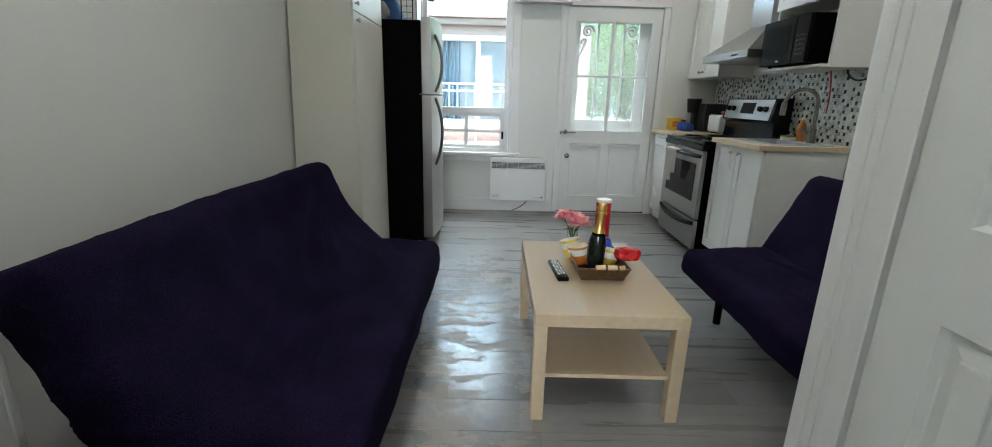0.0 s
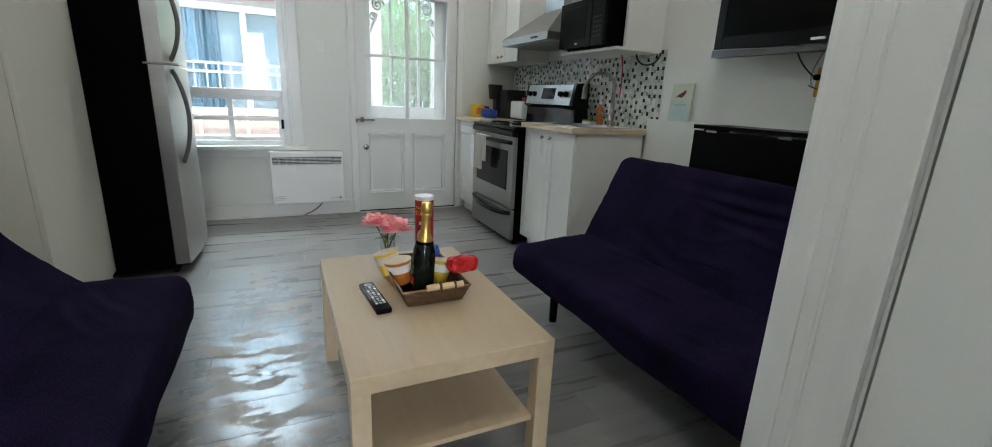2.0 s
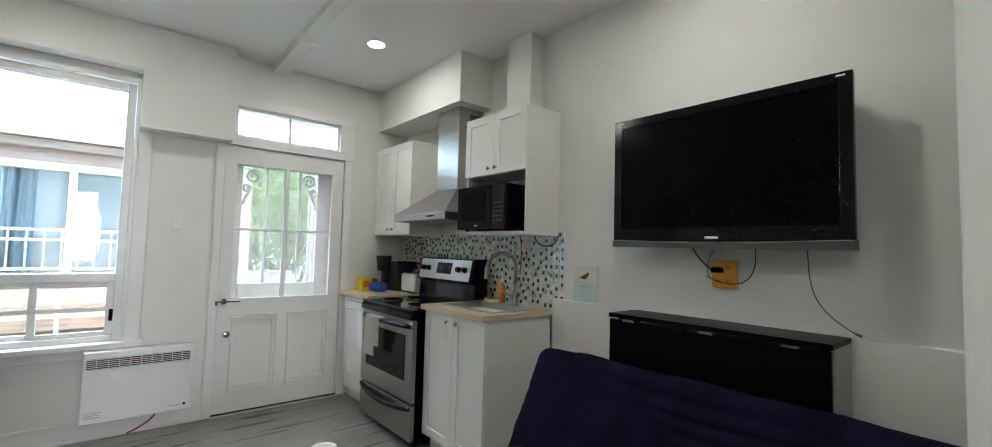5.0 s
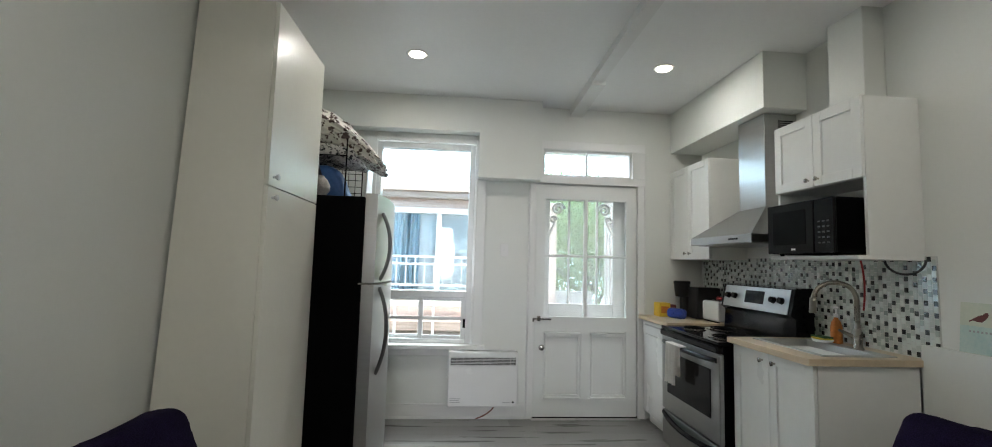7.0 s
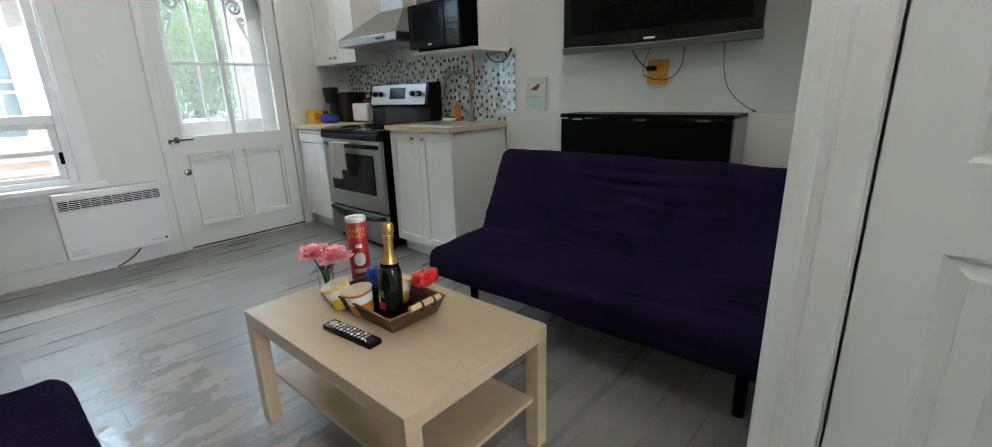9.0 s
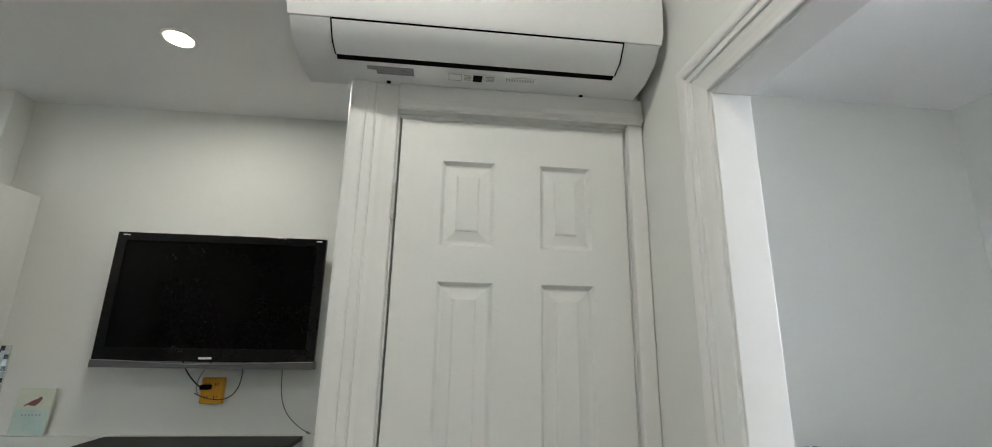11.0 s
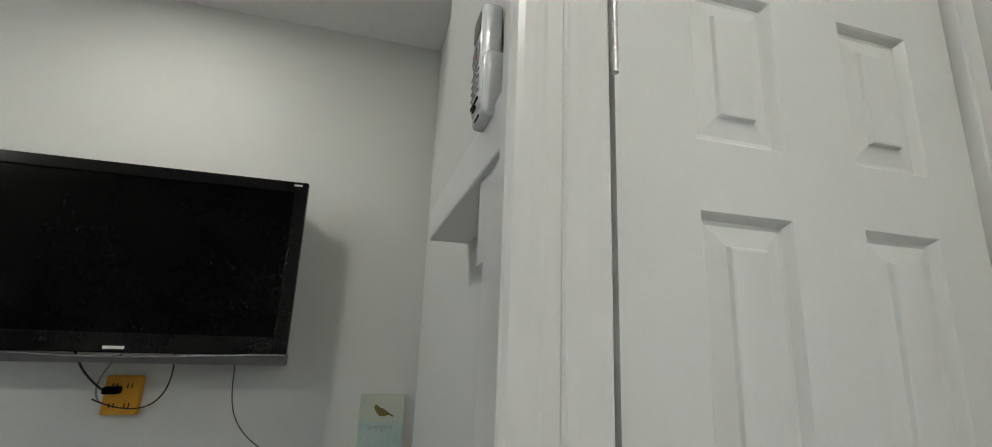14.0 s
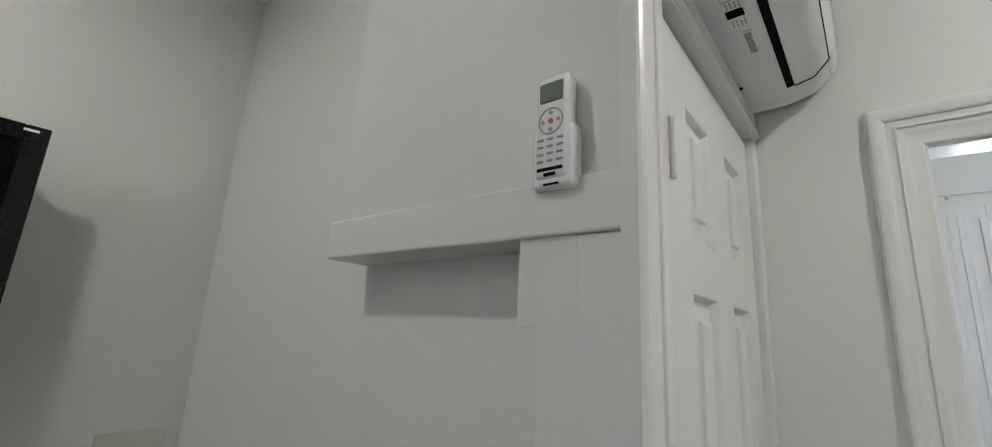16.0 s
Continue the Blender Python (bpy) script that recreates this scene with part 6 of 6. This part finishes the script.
def screen_door():
    d = thing("screen_door", 1.48, 5.22, 0.0, "white outer screen door with scroll brackets", "screen door")
    y0, y1 = 5.205, 5.235
    part("frame", boxes([(0.99, 1.165, y0, y1, 0.0, 2.12), (1.785, 1.97, y0, y1, 0.0, 2.12), (1.165, 1.785, y0, y1, 0.0, 1.0), (1.165, 1.785, y0, y1, 1.985, 2.12)], r=0.004), TRIM, d)
    # Netting added to wash out the view through the door.
    part("haze_screen", boxes([(1.165, 1.785, 5.219, 5.2195, 1.0, 1.985)]), HAZE_NETTING, d, "fine pale netting, added for the haze over the view")
    for x in (1.355, 1.63):
        part("bar", boxes([(x - 0.011, x + 0.011, y0 + 0.006, y1 - 0.006, 1.0, 1.985)], r=0.003), TRIM, d)
    for x, s in ((1.165, 1), (1.785, -1)):
        pts = [(x + s * (0.080 + (0.062 - 0.0024 * k) * math.cos(0.5 * k)), 5.22, 1.905 + (0.062 - 0.0024 * k) * math.sin(0.5 * k)) for k in range(23)]
        part("scroll_bracket", tube(bmesh.new(), pts, 0.0125, 8), TRIM, d, "scrolled corner bracket", True)
        pts = [(x + s * (0.036 + (0.036 - 0.0018 * k) * math.cos(0.55 * k)), 5.22, 1.80 + (0.036 - 0.0018 * k) * math.sin(0.55 * k)) for k in range(16)]
        part("scroll_bracket", tube(bmesh.new(), pts, 0.0115, 8), TRIM, d, "", True)
        part("bracket_leg", tube(bmesh.new(), bezier((x + s * 0.06, 5.22, 1.80), (x + s * 0.04, 5.22, 1.74), (x + s * 0.02, 5.22, 1.72), (x + s * 0.004, 5.22, 1.66), 8), 0.013, 8), TRIM, d, "", True)


screen_door()


def neighbour_house():
    h = thing("neighbour_house", -0.5, 9.2, -0.9, "neighbouring house with a big window and wooden cornice", "house")
    part("wall", boxes([(-4.0, -0.95, 9.0, 9.3, -0.9, 2.45), (0.62, 1.15, 9.0, 9.3, -0.9, 2.45), (-0.95, 0.62, 9.0, 9.3, -0.9, 0.72), (-0.95, 0.62, 9.0, 9.3, 2.30, 2.45)]), BRICK, h, "pale brick wall")
    part("cornice", boxes([(-4.0, 1.2, 8.80, 9.3, 2.45, 2.56), (-4.0, 1.2, 8.72, 9.3, 2.56, 2.64), (-4.0, 1.2, 8.84, 9.3, 2.64, 2.72)], r=0.01), WOODW, h, "weathered wooden cornice")
    # Backing sheet coloured pale blue to give the reflection in the panes.
    part("inner_wall", boxes([(-0.95, 0.62, 9.25, 9.29, 0.3, 2.6)]), PANE_TINT, h, "backing sheet, pale blue for the panes' reflection")
    w = part("window", boxes([(-0.95, -0.86, 8.97, 9.08, 0.72, 2.30), (0.53, 0.62, 8.97, 9.08, 0.72, 2.30), (-0.86, 0.53, 8.97, 9.08, 2.20, 2.30), (-0.86, 0.53, 8.97, 9.08, 0.72, 0.80), (-0.10, -0.02, 8.97, 9.08, 0.80, 2.20)], r=0.005), STUCCO, h, "white window frame")
    for x0, x1 in ((-0.86, -0.10), (-0.02, 0.53)):
        part("pane", boxes([(x0, x1, 9.03, 9.036, 0.80, 2.20)]), GLASS, w)
    bm = bmesh.new()
    grid = [[bm.verts.new((-0.85 + 0.45 * i / 40, 9.16 + 0.03 * math.sin(i * 0.9), z)) for z in (0.75, 2.25)] for i in range(41)]
    for a, b in zip(grid, grid[1:]):
        bm.faces.new((a[0], b[0], b[1], a[1]))
    bmesh.ops.solidify(bm, geom=bm.faces[:], thickness=0.006)
    part("curtain", bm, CURT, w, "blue curtain", True)


neighbour_house()


def railing():
    r = thing("balcony_railing", -0.3, 8.45, 0.3, "white metal balcony railing", "railing")
    for z in (0.96, 1.42, 1.30):
        part("rail", boxes([(-3.0, 0.95, 8.43, 8.46, z, z + 0.03)], r=0.004), PLAST, r)
    for k in range(26):
        x = -2.95 + 0.15 * k
        part("baluster", boxes([(x, x + 0.014, 8.437, 8.451, 0.96, 1.42)]), PLAST, r)
    for x in (-3.0, -1.0, 0.92):
        part("post", boxes([(x, x + 0.05, 8.42, 8.47, 0.40, 1.50)], r=0.004), PLAST, r)
    part("balcony_floor", boxes([(-3.1, 1.0, 8.40, 9.0, 0.25, 0.40)], r=0.01), WOODW, r, "weathered wooden balcony edge")


railing()


def porch_railing():
    r = thing("porch_railing", -0.2, 6.8, -0.04, "pale wooden porch railing outside the window", "railing")
    part("rail", boxes([(-1.5, 1.1, 6.78, 6.86, 0.80, 0.86)], r=0.006), STUCCO, r)
    part("rail", boxes([(-1.5, 1.1, 6.79, 6.85, 0.22, 0.27)], r=0.006), WOODW, r)
    for k in range(6):
        x = -1.45 + 0.48 * k
        part("baluster", boxes([(x, x + 0.03, 6.80, 6.84, 0.27, 0.80)]), STUCCO, r)
    for x in (-1.5, 1.04):
        part("post", boxes([(x, x + 0.09, 6.77, 6.86, -0.04, 0.95)], r=0.005), STUCCO, r)


porch_railing()
solid("brick_pier", boxes([(1.24, 1.62, 7.0, 7.4, -0.9, 2.2)], r=0.01), PIER, "brick pier beyond the porch, sun glare put into its pale colour", "pier")
solid("garden_wall", boxes([(1.62, 2.6, 8.6, 8.75, -0.9, 0.92)], r=0.01), STUCCO, "low white garden wall", "wall")


def side_house():
    s = thing("side_house", 2.75, 7.6, -0.9, "beige sided house wall with a plain door", "house")
    part("wall", boxes([(2.36, 3.4, 6.9, 7.25, -0.9, 3.6)], r=0.01), BEIGE, s)
    part("door_trim", boxes([(2.345, 2.36, 7.0, 7.05, -0.9, 2.1), (2.345, 2.36, 7.15, 7.2, -0.9, 2.1), (2.345, 2.36, 7.0, 7.2, 2.1, 2.16)]), STUCCO, s)


side_house()


def tree(x, y, z, height, spread, seed):
    t = thing("tree", x, y, z, "leafy green maple tree in the yard", "tree")
    rng = random.Random(seed)
    bm = bmesh.new()
    tube_pts = [(x + 0.05 * math.sin(k), y, z + height * 0.5 * k / 6) for k in range(7)]
    for a, b, r0, r1 in zip(tube_pts, tube_pts[1:], [0.20 - 0.018 * k for k in range(6)], [0.182 - 0.018 * k for k in range(6)]):
        rod(bm, a, b, r0, r1, 10)
    tips = []
    for k in range(14):
        a, e = k * 2.4, rng.uniform(0.2, 1.2)
        base = Vector(tube_pts[2 + k % 4])
        tip = base + Vector((math.cos(a) * math.cos(e), math.sin(a) * math.cos(e), math.sin(e) + 0.1)) * spread * rng.uniform(0.5, 0.95)
        rod(bm, base, tip, 0.06, 0.015, 6)
        tips.append(tip)
    part("trunk", bm, BARK, t)
    bm = bmesh.new()
    for k in range(26000):
        c = rng.choice(tips) + Vector((rng.gauss(0, 0.42), rng.gauss(0, 0.42), rng.gauss(0, 0.40) - 0.1)) * spread * 0.55
        s = rng.uniform(0.028, 0.06)
        m = Matrix.Translation(c) @ Euler((rng.uniform(0, 6.3), rng.uniform(0, 6.3), rng.uniform(0, 6.3))).to_matrix().to_4x4()
        vs = [bm.verts.new(m @ Vector(p)) for p in ((-s, 0, 0), (0, -s * 0.6, 0.01), (s, 0, 0), (0, s * 0.6, 0.01))]
        bm.faces.new(vs)
    me = bpy.data.meshes.new("crown")
    bm.to_mesh(me)
    bm.free()
    leaf = material("maple_leaf", (0.20, 0.30, 0.10), 0.6, var=0.4, scale=3, fine=9, bump=0.0)
    nt = leaf.node_tree
    through_light, both = nt.nodes.new("ShaderNodeBsdfTranslucent"), nt.nodes.new("ShaderNodeMixShader")
    through_light.inputs["Color"].default_value = (0.55, 0.72, 0.28, 1)
    both.inputs[0].default_value = 0.5
    nt.links.new(nt.nodes["Principled BSDF"].outputs[0], both.inputs[1])
    nt.links.new(through_light.outputs[0], both.inputs[2])
    nt.links.new(both.outputs[0], nt.nodes["Material Output"].inputs["Surface"])
    me.materials.append(leaf)
    o = new("crown", me)
    o.parent = t
    o.matrix_parent_inverse = Matrix.Translation(-t.location)


tree(3.9, 13.5, -0.9, 5.2, 3.0, 3)
tree(3.2, 17.5, -0.9, 6.4, 3.6, 7)

# ---- planks and tiles ----


def laminate():
    m = material("grey_laminate", (0.222, 0.214, 0.204), 0.30, var=0.19, scale=2.0, fine=22, bump=0.02, stretch=(0.6, 8, 1))
    nt = m.node_tree
    p = nt.nodes["Principled BSDF"]

    def op(kind, *args):
        n = nt.nodes.new("ShaderNodeMath")
        n.operation = kind
        for i, v in enumerate(args):
            if isinstance(v, (int, float)):
                n.inputs[i].default_value = v
            else:
                nt.links.new(v, n.inputs[i])
        return n.outputs[0]

    def mixed(kind, f, a, b):
        n = nt.nodes.new("ShaderNodeMix")
        n.data_type = kind
        sock = [s for s in n.inputs if s.enabled and s.name in ("A", "B")]
        nt.links.new(f, n.inputs["Factor"]) if kind == "RGBA" else nt.links.new(f, n.inputs[0])
        for s, v in zip(sock, (a, b)):
            if isinstance(v, (tuple, int, float)):
                s.default_value = v
            else:
                nt.links.new(v, s)
        return [s for s in n.outputs if s.enabled][0]
    tc, sp, oi = nt.nodes.new("ShaderNodeTexCoord"), nt.nodes.new("ShaderNodeSeparateXYZ"), nt.nodes.new("ShaderNodeObjectInfo")
    nt.links.new(tc.outputs["Object"], sp.inputs[0])
    ramp = p.inputs["Base Color"].links[0].from_socket
    tone = op("MULTIPLY_ADD", oi.outputs["Random"], 0.40, 0.76)
    hsv = nt.nodes.new("ShaderNodeHueSaturation")
    nt.links.new(tone, hsv.inputs["Value"])
    nt.links.new(ramp, hsv.inputs["Color"])
    # worn walkway between the sofas, where the wear layer has lifted in flakes
    dx = op("DIVIDE", op("SUBTRACT", sp.outputs["X"], 0.22), 0.30)
    dy = op("DIVIDE", op("SUBTRACT", sp.outputs["Y"], 2.15), 1.55)
    far = op("SQRT", op("ADD", op("MULTIPLY", dx, dx), op("MULTIPLY", dy, dy)))
    n1, n2 = nt.nodes.new("ShaderNodeTexNoise"), nt.nodes.new("ShaderNodeTexNoise")
    for n, s, st in ((n1, 4.6, (1.0, 2.0, 1)), (n2, 8.0, (1.1, 1.3, 1))):
        mp = nt.nodes.new("ShaderNodeMapping")
        mp.inputs["Scale"].default_value = st
        nt.links.new(tc.outputs["Object"], mp.inputs["Vector"])
        nt.links.new(mp.outputs[0], n.inputs["Vector"])
        n.inputs["Scale"].default_value, n.inputs["Detail"].default_value = s, 8
        n.inputs["Roughness"].default_value = 0.62
    n2.inputs["Detail"].default_value = 2.5
    zone = op("SUBTRACT", 1.15, far)
    flake = op("GREATER_THAN", op("ADD", op("MULTIPLY", n1.outputs[0], 1.0), op("MULTIPLY", op("MINIMUM", zone, 0.5), 0.16)), 0.598)
    worn = op("MULTIPLY", flake, op("GREATER_THAN", zone, 0.0))
    film = op("GREATER_THAN", op("ADD", zone, op("MULTIPLY", op("SUBTRACT", n2.outputs[0], 0.5), 1.3)), 0.35)
    col = mixed("RGBA", worn, hsv.outputs[0], (0.265, 0.235, 0.195, 1))
    nt.links.new(col, p.inputs["Base Color"])
    r0 = p.inputs["Roughness"].links[0].from_socket
    r1 = op("ADD", op("MULTIPLY", r0, op("SUBTRACT", 1.0, film)), op("MULTIPLY", film, 0.22))
    r2 = op("ADD", op("MULTIPLY", r1, op("SUBTRACT", 1.0, worn)), op("MULTIPLY", worn, 0.50))
    nt.links.new(r2, p.inputs["Roughness"])
    b = nt.nodes.new("ShaderNodeBump")
    b.inputs["Strength"].default_value, b.inputs["Distance"].default_value = 0.42, 0.006
    height = op("MULTIPLY", op("ADD", op("MULTIPLY", n2.outputs[0], 0.6), op("MULTIPLY", worn, -0.25)), op("MAXIMUM", film, 0.05))
    nt.links.new(height, b.inputs["Height"])
    old = p.inputs["Normal"].links[0].from_socket
    nt.links.new(old, b.inputs["Normal"])
    nt.links.new(b.outputs[0], p.inputs["Normal"])
    return m


PLANK = laminate()


def planks():
    rng = random.Random(4)
    y = -3.0
    while y < 5.04:
        w = min(0.187, 5.04 - y)
        x = -1.0 - rng.uniform(0.0, 1.1)
        while x < 2.60:
            a, b = max(x, -1.0), min(x + 1.22, 2.60)
            if b - a > 0.02:
                p = new("plank", mesh_of("plank", box(bmesh.new(), a + 0.0004, b - 0.0004, y + 0.0004, y + w - 0.0004, -0.010, 0.0), PLANK))
                p.parent = floor
            x += 1.22
        y += w


planks()


def mosaic():
    """Small glass mosaic: loose rows of pale, grey and black tiles set proud of the grout."""
    m = bpy.data.materials.new("glass_mosaic")
    m.use_nodes = True
    nt = m.node_tree
    p = nt.nodes["Principled BSDF"]
    geo, ramp = nt.nodes.new("ShaderNodeNewGeometry"), nt.nodes.new("ShaderNodeValToRGB")
    ramp.color_ramp.interpolation = "CONSTANT"
    e = ramp.color_ramp.elements
    e[0].position, e[0].color = 0.0, (0.53, 0.57, 0.53, 1)
    e[1].position, e[1].color = 0.40, (0.66, 0.70, 0.66, 1)
    for pos, c in ((0.74, (0.44, 0.49, 0.45, 1)), (0.93, (0.27, 0.31, 0.28, 1))):
        k = e.new(pos)
        k.color = c
    nt.links.new(geo.outputs["Random Per Island"], ramp.inputs[0])
    nt.links.new(ramp.outputs[0], p.inputs["Base Color"])
    p.inputs["Roughness"].default_value = 0.12
    dark = material("black_glass_tile", (0.020, 0.023, 0.021), 0.14, var=0.5, scale=30, bump=0.0)
    splash = thing("backsplash", 2.595, 3.95, 0.93, "glass mosaic backsplash in pale green, grey and black", "backsplash")
    grout = material("pale_grout", (0.62, 0.63, 0.60), 0.8, var=0.1, scale=20, fine=150, bump=0.2)
    part("grout", boxes([(2.592, 2.599, 2.90, 5.035, 0.958, 1.46)]), grout, splash)
    rng = random.Random(8)
    wide, tall = 0.0240, 0.0285
    sets, blacks = {"light": ([], []), "dark": ([], [])}, set()
    for c in range(88):
        rise = tall / 2 if c % 2 else 0.0
        for r in range(17):
            y, z = 2.912 + wide * c, 0.975 + tall * r + rise
            if z + tall / 2 > 1.46:
                continue
            near = {(c, r - 1), (c - 1, r), (c - 1, r + (1 if c % 2 else -1))}
            black = rng.random() < 0.50 and not near & blacks
            if black:
                blacks.add((c, r))
            verts, faces = sets["dark" if black else "light"]
            d = 0.0018 + rng.uniform(0, 0.0008)
            i, t = len(verts), 0.0015
            for x, k in ((2.5935, 0.0), (2.592 - d, t)):
                a, b = wide / 2 - 0.0013 - k, tall / 2 - 0.0013 - k
                verts += [(x, y - a, z - b), (x, y + a, z - b), (x, y + a, z + b), (x, y - a, z + b)]
            faces += [(i + 4, i + 7, i + 6, i + 5)] + [(i + k, i + (k + 1) % 4, i + 4 + (k + 1) % 4, i + 4 + k) for k in range(4)]
    for key, mat, label in (("light", m, "pale green and white glass mosaic tiles"), ("dark", dark, "scattered black glass mosaic tiles")):
        me = bpy.data.meshes.new("tiles")
        me.from_pydata(sets[key][0], [], sets[key][1])
        me.materials.append(mat)
        o = new("tiles", me)
        o.parent = splash
        o.matrix_parent_inverse = Matrix.Translation(-splash.location)
        tagged(o, kind="stuff", label=label)


mosaic()
